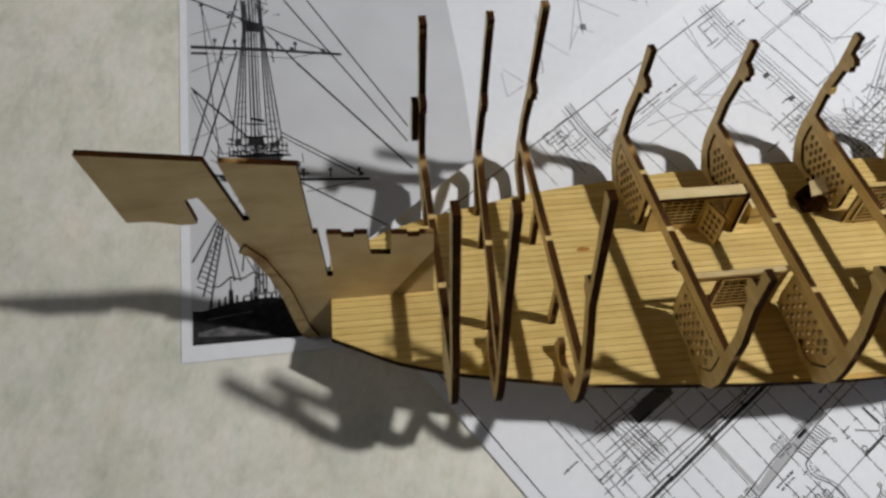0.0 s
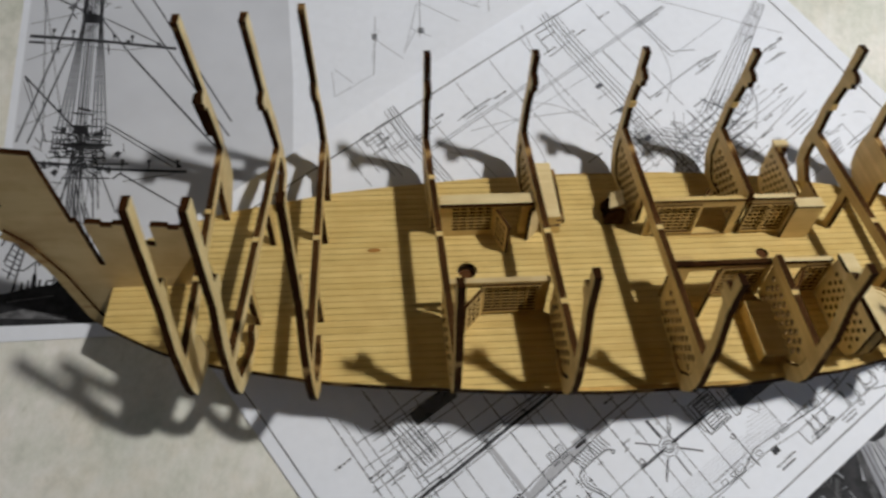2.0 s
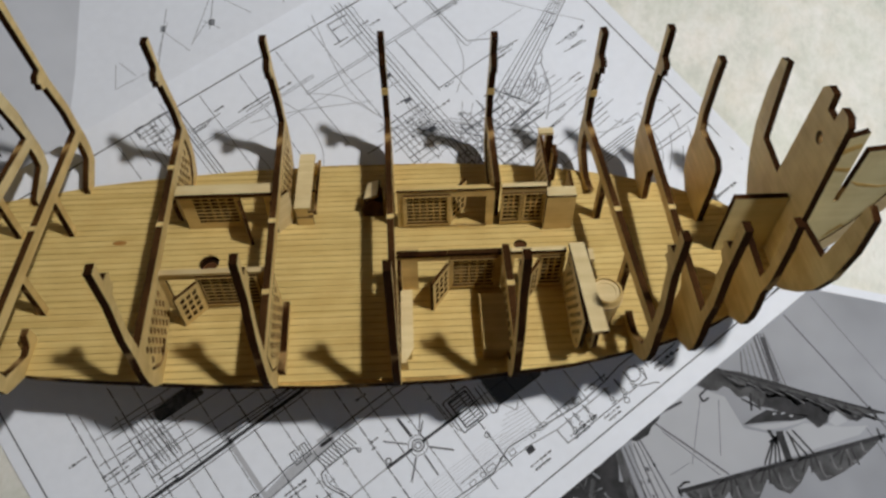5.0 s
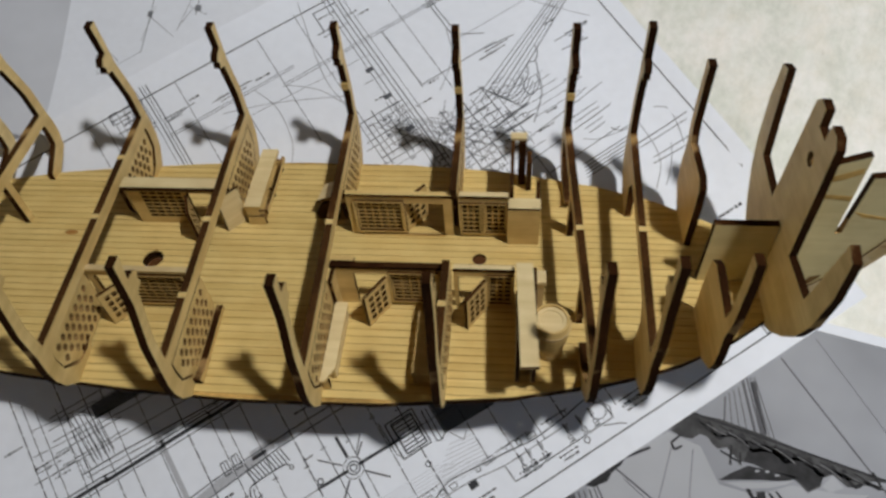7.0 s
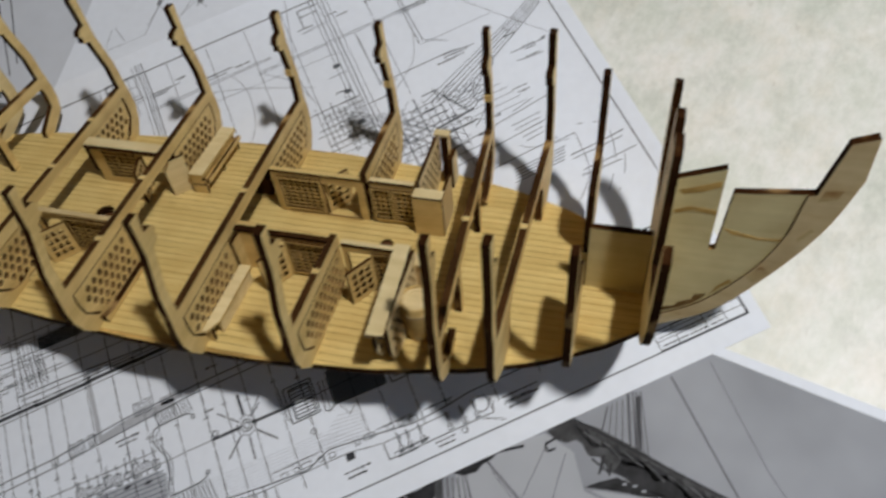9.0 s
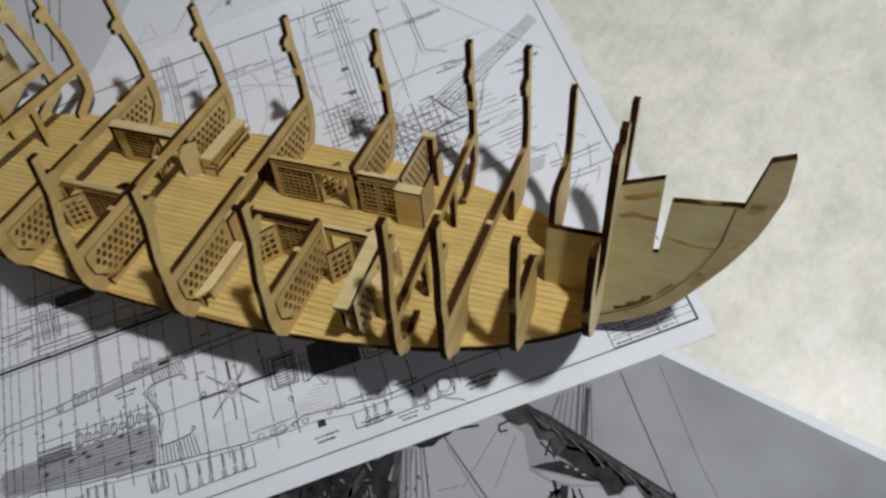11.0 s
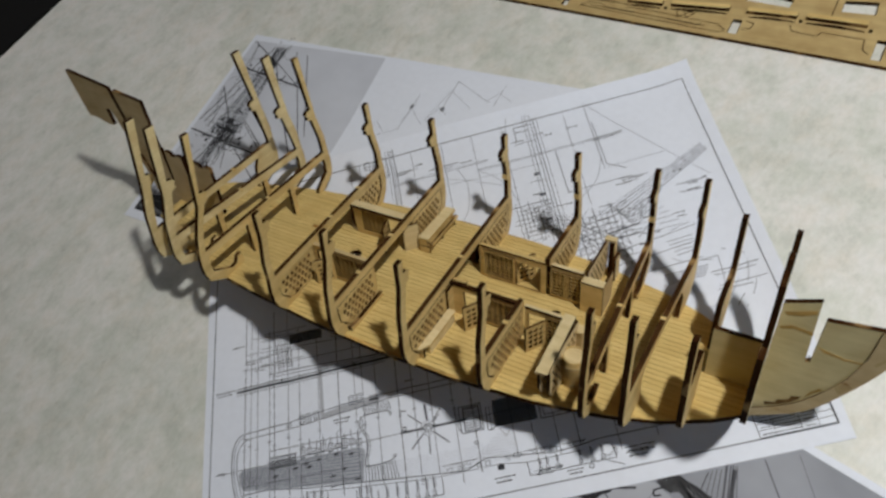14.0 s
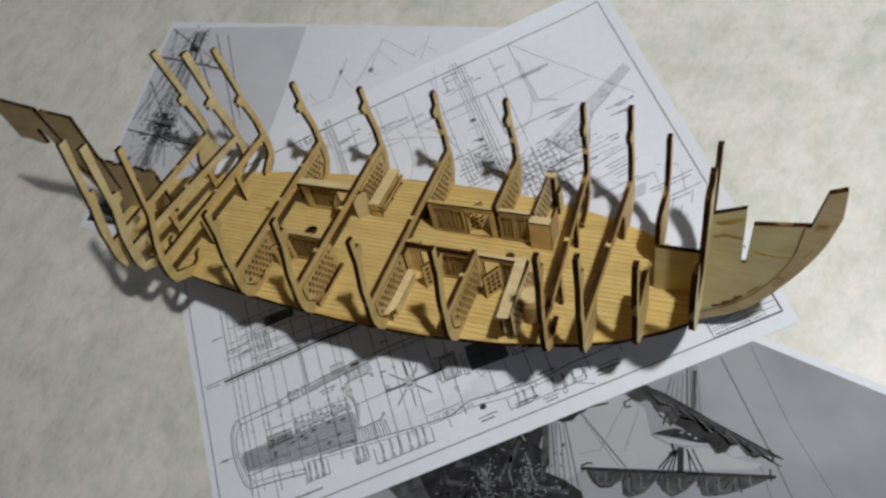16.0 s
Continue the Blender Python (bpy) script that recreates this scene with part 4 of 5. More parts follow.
strewn(p, 170, (-0.85, 0.55, 0.2, 1.3), (0.5, 3.2), (0.25, 0.65), ((74, 61, 3, 5), (79, 56, 3, 4), (97, 73, 4, 5), (94, 79, 3, 4), (80, 66, 14, 12), (110, 70, 12, 8), (90, 60, 16, 14)))
for (a, b), (c, d), n in (((70.5, 65.5), (81.4, 53), 8), ((92.7, 79.1), (103, 66.5), 9)):
    for k in range(n):
        u, v = a + (c - a) * k / n + rng.uniform(-0.7, 0.7), b + (d - b) * k / n + rng.uniform(-0.7, 0.7)
        p.line(u - 1.1, v - 0.5, u + rng.uniform(0.2, 1.4), v + rng.uniform(0, 0.6), rng.uniform(0.35, 0.8))
p.line(82, 94, 86, 92, 0.8), p.line(89, 86, 101, 74, 0.4), p.line(85, 72, 91, 66, 0.5)
p.done("pale_gear", INK_GREY, harbour, "pale glints among the gear")
# mast, shrouds and stays
p = on_b(0.0005)
for a, b, c, d, w in ((166, 187.6, 207.5, 150.2, 0.7), (207.5, 150.2, 262, 98, 0.6), (179, 200, 213, 166.6, 0.3), (213, 166.6, 290, 106, 0.3), (107.7, 122.2, 144.6, 105.6, 0.8), (112, 119, 140.5, 104.5, 0.35), (128.6, 138.3, 127.3, 106.5, 0.3), (137.2, 138.9, 140.1, 113.2, 0.3), (126, 107, 118, 100, 0.25), (207, 140, 222, 122, 0.35),
                      (151.7, 174, 160.5, 153.2, 1.2), (146.1, 164.6, 147.8, 152.7, 0.7), (147.4, 166.3, 151.1, 152.9, 0.4), (149, 168.2, 153.9, 153.6, 0.4), (150.8, 169.8, 156.9, 153.6, 0.5), (154.6, 175.4, 164.8, 153.9, 0.4), (156.5, 176.3, 169.2, 151.4, 0.45), (153.4, 175, 163, 153, 0.7), (155.4, 176, 167, 152, 0.3),
                      (93.5, 107.5, 107.4, 81.5, 0.7), (95.3, 108.4, 111.6, 81.9, 0.75), (97.4, 109.5, 114, 81.5, 0.5), (99.5, 110.6, 117.2, 82.4, 0.75), (101, 112.1, 121.5, 82.6, 0.55), (101.9, 113.3, 125.5, 83.3, 0.75), (94, 106, 104, 86, 0.5)):
    p.line(a, b, c, d, w)
p.line(156.2, 174, 164.4, 153, 2.4)
for k in range(9):
    f = rng.random()
    u, v = 95 + 8 * f + rng.uniform(0, 12), 104 - 18 * rng.random()
    p.line(u, v, u + 0.7, v - 1.6, 0.9)
p.done("ropes", PHOTO_ROPE, harbour, "grey ropes and mast")

# the large plan: its far edge and its bow-side edge curl up a little off the table
def curl(u, v):
    """How far the sheet stands off the table at a place on it, in metres."""
    far = (13 - 8 * min(1, max(0, (u - 200) / 180))) * max(0, (v - 255) / 45) ** 2
    side = 3.5 * max(0, (u - 352) / 32) ** 2 * min(1, max(0, v / 80))
    return (far + side) / 1000


PLAN_AT, PLAN_TURN = (0.344, 0.106), 48.6


def plan_sheet():
    c, s = math.cos(radians(PLAN_TURN)), math.sin(radians(PLAN_TURN))
    nu, nv = 40, 48
    verts, faces = [], []
    for z in (0.0010, 0.0008):
        for j in range(nv + 1):
            for i in range(nu + 1):
                v = 291 * j / nv
                left, right = -0.012 * v, 382.6 + 2.4 * min(1, v / 100)
                u = left + (right - left) * i / nu
                verts.append((PLAN_AT[0] + (u * c - v * s) / 1000, PLAN_AT[1] + (u * s + v * c) / 1000, z + curl(u, v)))
    n, w = (nu + 1) * (nv + 1), nu + 1
    for j in range(nv):
        for i in range(nu):
            a = j * w + i
            faces += [(a, a + 1, a + w + 1, a + w), (n + a, n + a + w, n + a + w + 1, n + a + 1)]
    rim = [i for i in range(w)] + [j * w + nu for j in range(1, nv + 1)] + [nv * w + i for i in range(nu - 1, -1, -1)] + [j * w for j in range(nv - 1, 0, -1)]
    first = len(verts)
    verts += [verts[k] for k in rim] + [verts[n + k] for k in rim]
    m = len(rim)
    faces += [(first + (k + 1) % m, first + k, first + m + k, first + m + (k + 1) % m) for k in range(m)]
    ob = mesh_object("ship_plan", verts, faces, (PAPER,))
    for poly in ob.data.polygons:
        poly.use_smooth = abs(poly.normal.z) > 0.5
    return tagged(ob, "large white sheet printed with black ship plan drawings", "paper")


plan = plan_sheet()
def on_plan(z):
    return Print(PLAN_AT, PLAN_TURN, z, 1.25, curl)


p = on_plan(0.00106)
p.path([(4.6, 9.5), (377.5, 9.5), (377, 276.5), (3.6, 279.5)], 0.5, True)
p.box(336, 10, 377, 24.5, 0.35)
for v in (14, 17.5, 21):
    p.line(336, v, 377, v, 0.25)
for u in (345, 359, 368):
    p.line(u, 10, u, 24.5, 0.25)
p.done("border", INK, plan, "thin black border and title block")

p = on_plan(0.00107)
for v in (11.6, 15.4, 19, 22.4):
    p.words(338, v, 20, rng, 0.9), p.words(361, v, 6, rng, 0.9)
p.words(30, 15.5, 46, rng, 1.7), p.words(352, 64.5, 13, rng, 1.8)
for u, v, l in ((264, 17.6, 14), (264, 20.6, 16), (229, 14.4, 8), (230, 12.4, 7), (7, 113.8, 13), (18, 146, 8), (28, 133, 16), (34, 126.8, 11), (90, 76.4, 12), (187, 18.5, 11), (188, 16, 7), (211, 18, 14),
                (128, 275.5, 11), (132, 271, 8), (136, 264, 12), (152, 263, 12), (168, 265.5, 5), (181, 258, 20), (203, 256.5, 9), (244, 262, 8), (262, 264, 7), (268, 261, 6), (249, 270, 8), (278, 203, 6), (266, 195, 7),
                (247, 197.5, 6), (312, 202.5, 14), (307, 200, 9), (352, 188, 12), (346, 199, 6), (336, 165.5, 7), (338, 162.5, 6), (309, 148.5, 9), (318, 155, 5), (351, 181, 9), (220, 195, 9), (250, 210, 6), (128, 268, 9),
                (162, 90, 9), (134, 72, 4), (140, 92, 5), (300, 246, 22), (286, 262, 7)):
    p.words(u, v, l, rng, 1.1)
    if l > 10:
        p.words(u + 1, v - 2.2, 0.7 * l, rng, 0.9)
p.done("lettering", INK, plan, "rows of small black lettering")

# deck plan: stern curve, bulwarks, centre line, capstan, gratings and stairs
def bow_curve(h, u0, u1=345):
    return [(u0 + (u1 - u0) * s, 57.5 + h * (1 - max(0, (s - 0.45) / 0.55) ** 2.2)) for s in np.linspace(0, 1, 20)]
p = on_plan(0.00107)
STERN = smooth([(27, 81), (22.5, 77.5), (20, 70), (19.5, 61), (20.5, 50), (23.5, 38), (27.5, 32.8)], 3)
p.path(STERN, 0.5), p.path([(u + 1.6, 57.2 + 0.95 * (v - 57.2)) for u, v in STERN], 0.3), p.path([(u + 3.6, 57.2 + 0.83 * (v - 57.2)) for u, v in STERN], 0.4)
p.path([(27, 81), (58, 82), (98, 86), (142, 86.8), *bow_curve(29.3, 160)], 0.45), p.path([(28.5, 77), (64, 78), (112, 81.6), *bow_curve(25.5, 128)], 0.4)
p.path([(27, 32.8), (44, 31.4), (66.5, 28.5)], 0.5), p.path([(28, 36), (45, 34.6), (67, 31.4)], 0.3)
p.path([(28.5, 41), (44, 41.4), (70, 37.2), (107, 33.2), (122, 31.6), (149, 28.8), (172, 27), (184, 31.6), (203, 29.4), (224, 26.6), (240, 27.5), *bow_curve(-28.5, 251)], 0.45)
p.path([(70, 34.4), (107, 30.6), (150, 26.6), (191, 26.6), (208, 24), (240, 24.4)], 0.3)
p.line(8, 57.2, 134, 58.2, 0.3), p.line(134, 58.2, 149, 58, 1.1), p.line(154, 58, 176, 57.6, 1.1), p.line(176, 57.6, 330, 57.6, 0.3)
p.path([(10, 57.8), (15, 57.4), (13, 56)], 0.6)
# cabins, gratings
p.line(45.5, 65.6, 108, 64.6, 0.35), p.line(45.5, 53.4, 66, 53.4, 0.35)
for k in range(11):
    p.line(46 + 1.75 * k, 54, 46 + 1.75 * k, 61.4, 0.45)
for v in (54.6, 57, 58.6, 61):
    p.line(45.5, v, 64.5, v - 0.6, 0.5)
for k in range(9):
    u = 67 + 4.7 * k
    p.box(u, 56.6 + 1.4 * (k % 2), u + 3.1, 63.2 - 1.2 * (k % 3), 0.45)
    p.line(u + 1.5, 56, u + 1.6, 66.4 + 1.6 * (k % 2), 0.4)
for u, v in ((50, 48.6), (63.5, 51), (70.5, 52.6), (79, 53.2), (91, 54.2), (96, 44), (101, 52.4), (72.5, 50), (104, 36), (88, 41)):
    p.line(u - 2, v - 0.3, u + 2, v + 0.3, 0.6), p.path(circle(u, v, 0.6, 8), 0.8, True)
for u0, v0, u1, v1 in ((67, 79, 70, 85), (71.6, 79, 74.6, 85.2), (77, 80, 80, 85.4), (101.6, 84.4, 104.6, 90.6), (107, 84.4, 110, 90.8), (58, 79, 61, 82)):
    p.box(u0, v0, u1, v1, 0.4), p.line((u0 + u1) / 2, v0, (u0 + u1) / 2, v1, 0.3)
# stair openings at the break of the deck
RAIL = smooth([(128, 73.4), (125.5, 75.2), (111, 75), (108, 73), (107.6, 68), (111, 61), (112, 54.6), (110, 47.6), (109.6, 43), (112, 42), (125.6, 42.6), (128.2, 44.8)], 3)
p.path(RAIL, 0.5), p.path([(u + 1.7, 58 + 0.96 * (v - 58)) for u, v in RAIL[8:27]], 0.35)
p.path(circle(128.4, 72.6, 0.9, 10), 0.4, True), p.path(circle(128.6, 45.2, 0.9, 10), 0.4, True)
for k in range(11):
    p.line(110 + 1.75 * k, 82.4, 112 + 1.7 * k, 75.4, 0.4), p.line(109.6 + 1.85 * k, 42.2, 109 + 2.1 * k, 32.6 - 0.2 * k, 0.4)
# capstan
for r, w in ((1.5, 0.5), (2.8, 0.5), (4.6, 0.3)):
    p.path(circle(151.5, 57.8, r, 20), w, True)
for k, (u, v, w) in enumerate(((151, 73.5, 1.1), (160, 65.5, 0.5), (139.5, 69, 0.5), (163.5, 46, 0.6), (151, 41.5, 0.6), (139.5, 46.5, 0.6), (161, 69, 0.4))):
    d = math.hypot(u - 151.5, v - 57.8)
    p.line(151.5 + (u - 151.5) * 5.2 / d, 57.8 + (v - 57.8) * 5.2 / d, u, v, w)
p.path(circle(136.4, 60.4, 1.3, 10), 0.5, True), p.path(circle(180, 42, 1.2, 10), 0.4, True)
# hatches
p.box(172, 49.2, 185.8, 66.2, 0.5), p.box(174.4, 50.4, 184.4, 64.8, 0.6), p.path([(170, 68.4), (170.4, 52.4), (172.4, 50)], 0.35)
for k in range(8):
    p.line(174.6, 52 + 1.7 * k, 184.2, 52 + 1.7 * k, 0.45)
p.path([(189, 63), (188.2, 48.4), (190.4, 47.6), (193, 49.4), (218, 48.6)], 0.45), p.line(193, 63, 193, 49.4, 0.4), p.line(191, 63, 190.4, 48, 0.3)
p.path([(195, 48.4), (198.4, 42.4), (201.4, 45.4)], 0.25)
p.box(221, 48, 238, 66, 0.5), p.box(223, 50, 236, 64, 0.4)
# ports and posts along the near bulwark, in their framed rows
for row, v0, v1, posts in (((68, 84), 22, 34, (70.5, 75, 79.5)), ((102.5, 112), 21, 30.6, (104.5, 109)), ((116, 156), 15.8, 27.4, (121.4, 127.8, 133.4, 140.3, 146, 150.6)), ((207.5, 258), 16.2, 24.6, (214.5, 218.8, 224.8, 238, 244.8, 250.8))):
    p.path([(row[0], v1 - 1), (row[0] + 0.4, v0), (row[1], v0 + 0.2), (row[1], v1 - 2)], 0.4)
    for u in posts:
        p.line(u, v0 + 4.4, u, v1 + 1.0, 0.55), p.line(u + 0.9, v0 + 5.4, u + 0.9, v1 - 0.6, 0.3), p.box(u - 0.9, v0 + 2.2, u + 0.9, v0 + 3.6, 0.35), p.line(u - 1.6, v0 + 1.0, u + 1.4, v0 + 1.2, 0.5)
for u, wide in ((160, 3), (166.4, 2), (170, 4.4), (178, 2.2), (183, 3), (196, 2), (200.4, 5), (212, 2.4), (217, 2), (222, 4), (233, 2.2), (240, 2)):
    p.box(u, 27.6 + 0.35 * (u % 3), u + wide, 29.8 + 0.35 * (u % 3), 0.3)
for u, wide in ((86, 14), (157, 22), (207, 16), (230, 12)):
    p.words(u, 34.4 - 0.03 * (u - 86), wide, rng, 0.8)
p.shape(rect(190, 23, 194, 26.2))
p.path(circle(243.2, 14.4, 1.3, 10), 0.4, True), p.path([(252.6, 15.6), (259, 12.8), (261.4, 11.2)], 0.35), p.path([(257, 25.5), (259.4, 21), (258, 17)], 0.35)
p.path(circle(254, 22, 3.6, 12), 0.35, True)
p.done("deck_drawing", INK, plan, "black deck plan with capstan and stairs")

p = on_plan(0.00105)
for k in range(8):
    p.line(112, 31.5 + 1.5 * k, 205 - 3 * k, 29 + 1.5 * k, 0.14)
    p.line(178 + 2 * k, 33 + 1.6 * k, 204, 31 + 1.6 * k, 0.22)
p.done("planking", INK_PALE, plan, "faint grey plank lines")
p = on_plan(0.00104)
p.shape([(24.5, 55), (28, 57.4), (64, 56.4), (106, 55.6), (110, 52.8), (107.4, 33.6), (71.5, 38), (28, 43.6), (25, 49)])
p.done("shaded_deck", PLAN_SHADE, plan, "grey shaded quarterdeck")
p = on_plan(0.00106)
for k in range(9):
    f = k / 9
    p.line(25.5 + 1.5 * f, 55.4 - 11 * f, 109 - 2.4 * f, 54.6 - 20 * f, 0.28)
p.line(30, 46, 96, 44, 0.3), p.line(60, 40, 108, 36, 0.4)
p.done("deck_seam", INK_MID, plan, "thin dark seams across the shaded quarterdeck")
p = on_plan(0.00104)
p.line(82.6, 117, 83, 79, 1.9), p.shape([(84, 79.4), (122, 81.8), (122, 85.6), (98, 85.4), (84, 83)]), p.line(115, 86, 126, 86, 3.4)
p.done("bulwark_shading", INK_PALE, plan, "pale grey shaded bulwark")

p = on_plan(0.00104)
p.shape([(193.4, 49.6), (219, 48.8), (219, 66), (193.4, 66)])
p.done("hatch", INK_MID, plan, "dark grey shaded hatch")

# side elevation: keel, frame lines and hull
p = on_plan(0.00107)
for u0, u1, v in ((22, 56, 111.8), (54, 84, 111.4), (82, 108, 111.8), (106, 300, 111.6)):
    p.line(u0, v, u1, v, 1.4), p.line(u0, v + 2.2, u1, v + 2.2, 0.5), p.line(u1 - 1, v - 0.8, u1 - 1, v + 2.4, 0.6)
p.line(22, 109.4, 128, 109.2, 0.35), p.path([(46, 119.6), (68, 119.2), (95, 117.4), (118, 116), (300, 115.6)], 0.5), p.path([(48, 117.2), (96, 115.6), (300, 114.2)], 0.35)
for k, u in enumerate((28, 32.2, 37, 45.6, 49, 59, 67, 80.4, 94.4, 105.6, 111, 120, 134.2, 144, 155, 168.8, 180.4, 203, 214.2, 228, 240, 262, 284, 300)):
    top = 150 - 6 * (k % 3) if u > 60 else 169 - 5 * (k % 4)
    p.dashed(u + 0.2, 20 + 4 * (k % 3), u + 0.6, top, 0.34 if k % 4 else 0.46, 6.0, 0.9)
    p.line(u - 1.2, 69 + 3 * (k % 2), u + 1.2, 69 + 3 * (k % 2), 0.45)
for k in range(6):
    p.line(50 + 2.3 * k, 148 - 0.8 * k, 53 + 2 * k, 122, 0.35), p.line(46 + 3 * k, 140 - 2 * (k % 2), 47.6 + 3 * k, 120, 0.22)
for v in (134.4, 140.2, 146, 128, 151):
    p.line(44 - 2 * (v % 3), v, 70 + (v % 7), v - 0.6, 0.35)
for k in range(9):
    p.line(61, 139.4 + 0.8 * k, 85, 138.8 + 0.8 * k, 0.5)
for h, b in ((0, 4), (9, 7), (18, 10)):
    p.path([(26 + 0.4 * h + 318 * s, 124 + h + b * (2 * s - 0.9) ** 2) for s in np.linspace(0, 1, 20)], 0.3)
for k in range(16):
    u = 92 + 12 * k
    p.box(u, 134 + 0.4 * abs(k - 7), u + 4, 138 + 0.4 * abs(k - 7), 0.3)
p.done("hull_drawing", INK, plan, "grey side elevation with keel and frame lines")

# masts, yards and sail curves above it
p = on_plan(0.00107)
for u, top, low in ((116, 280, 254), (124, 282, 258), (166.4, 281.5, 200), (190.8, 280, 210), (215, 280.5, 205), (238.6, 283, 195), (286.6, 277, 190), (303.2, 280, 218), (274, 244, 203)):
    p.dashed(u, top - 4, u + 0.4, low, 0.32, 7, 1.0)
for du, w in ((0, 0.3), (2.4, 0.4), (5.2, 0.4), (7.4, 0.45), (10, 0.25)):
    p.line(256.2 + du, 282 - 3 * (du > 6), 256 + 1.15 * du, 160, w)
for v in (227.5, 208.5, 186):
    p.shape(rect(254.4, v - 1.1, 258.6, v + 1.5)), p.line(250, v - 6, 262, v - 6, 0.3)
for du, w in ((0, 0.5), (1.7, 0.3), (3.6, 0.5), (-2.4, 0.25)):
    p.line(149 + du, 284, 150 + du, 226, w)
p.box(136.6, 266, 146, 279, 0.3), p.path([(128, 273), (128, 279), (133, 279)], 0.5), p.path([(248, 262), (248, 274.4), (261, 274)], 0.5), p.line(137, 272, 146, 272, 0.3)
for k in range(5):
    p.line(129 + 3.2 * k, 279, 130 + 3.2 * k, 252 - 3 * (k % 2), 0.25)
for v, u0, u1 in ((252.6, 150, 224), (245.4, 214, 324)):
    p.line(u0, v + 0.7, u1, v + 0.7, 0.3), p.line(u0, v - 0.9, u1, v - 0.7, 0.3)
p.path([(305, 261), (306, 220), (318, 212.5)], 0.4), p.path([(273.6, 244), (274.6, 204.5), (320, 205)], 0.4), p.line(303.2, 280, 303.5, 219, 0.35)
p.line(304.5, 278, 368.5, 189.4, 0.22), p.line(303.5, 217.4, 346, 218, 0.22), p.line(172, 240, 262, 236, 0.2)
for u0, v0, u1, v1, w in ((308.5, 205, 330, 203, 0.4), (345, 187.5, 365, 187, 0.4), (345.5, 181, 361, 179.5, 0.4), (152, 261, 170, 263, 0.4), (178, 257.6, 200, 258, 0.4), (246, 259, 262, 260, 0.4), (330, 153, 343, 156, 0.3)):
    p.line(u0, v0, u1, v1, w)
# bowsprit and the head
for k in range(6):
    p.line(371 + 0.4 * k, 216.4 - 1.3 * k, 291 + 3 * k, 180.6 - 1.5 * k, 0.3 + 0.15 * (k % 2))
for k in range(4):
    p.line(369 - 7 * k, 214.6 - 3 * k, 371.4 - 7 * k, 209.6 - 3 * k, 0.35)
p.path(smooth([(335.5, 191.5), (334, 186.5), (330, 183.6), (326, 184.4), (323.4, 179), (318.4, 175.4), (316.4, 171), (318.4, 167.6), (324.4, 171), (326.4, 176)], 3), 0.4)
p.path(smooth([(331, 184), (329, 179.5), (324.6, 169), (320, 163), (310, 154)], 3), 0.4)
for k in range(5):
    p.path(smooth([(298 + 2 * k, 187 - 3.4 * k), (305 + 1.4 * k, 175 - 2.6 * k), (313 + k, 174 - 1.6 * k), (321 + 0.6 * k, 180 - 2 * k)], 3), 0.35)
    p.path(circle(304 + 4.2 * k, 180 - 2.2 * (k % 2), 2.4, 10), 0.25, True)
p.line(313.5, 165, 291.5, 162.5, 0.9), p.line(313, 158, 296, 157, 0.7)
p.done("rig_drawing", INK_MID, plan, "thin grey masts, yards and bowsprit")

p = on_plan(0.00106)
for points in ([(244, 283.5), (234.6, 238.5), (236.6, 213.5)], [(179.5, 248.5), (205, 239), (240.5, 220)], [(200, 251), (205, 235.5), (203, 214.5), (197, 203)], [(303, 226.5), (296, 209.5), (281, 196.5)],
               [(214.5, 245.5), (229.5, 231), (239, 207.5)], [(162, 246), (172, 232), (174, 214)], [(325, 133), (331.5, 128.6), (349, 125)]):
    p.path(smooth(points, 6), 0.3)
for points in ([(362.5, 124), (361.4, 112.5), (352, 99), (343, 91)], [(356, 131), (367.5, 125), (367, 114.5), (361.5, 101), (352.5, 90.5)], [(352.5, 127), (351, 110.5), (347, 100.5), (338, 92)], [(369, 122), (370, 110.5), (365.5, 98.5), (357, 88)]):
    p.path(smooth(points, 5), 0.35)
p.done("sail_line_work", INK_GREY, plan, "faint grey curves of sails and bow sections")

# dense rigging and framing by the foremast and the bow
p = on_plan(0.00107)
for k in range(11):
    p.dashed(262 + 4.1 * k, 186 - 3 * (k % 3), 262.4 + 4.1 * k, 138 + 3 * (k % 4), 0.32 if k % 3 else 0.5, 8, 0.8)
for k in range(9):
    p.line(264 + 2 * (k % 3), 142 + 4.6 * k, 309 - 5 * (k % 4), 142.8 + 4.6 * k, 0.3 + 0.15 * (k % 2))
for k in range(8):
    p.line(240 + 4 * k, 200 - 2 * k, 282 + 3.4 * k, 148 + 2 * (k % 3), 0.25), p.line(246 + 5 * k, 150 + 3 * (k % 2), 280 + 4 * k, 190 - 4 * k, 0.22)
for k in range(26):
    u, v, a, b = rng.uniform(258, 308), rng.uniform(146, 188), rng.uniform(1.5, 6), rng.uniform(1, 3.4)
    p.box(u, v, u + a, v + b, 0.3) if k % 2 else p.line(u - a, v, u + a, v + rng.uniform(-0.6, 0.6), 0.55)
for k in range(5):
    p.line(326 + 0.8 * k, 145.5 - 2.9 * k, 342.6 - 0.9 * k, 146.4 - 2.9 * k, 0.35), p.line(317 - 0.6 * k, 121.6 - 1.7 * k, 345 - 0.9 * k, 122.2 - 1.7 * k, 0.4)
for k in range(6):
    p.line(300 + 2.6 * k, 176 - 4 * k, 330 + 2 * k, 176.6 - 4 * k, 0.25)
p.path([(339.5, 130.6), (342, 126.6), (352.5, 127)], 0.35), p.line(345, 116.2, 374, 116.6, 0.45), p.line(345, 113.8, 372, 113.6, 0.35), p.line(345, 103.4, 366, 102.4, 0.4), p.line(347, 106, 375, 105.6, 0.35)
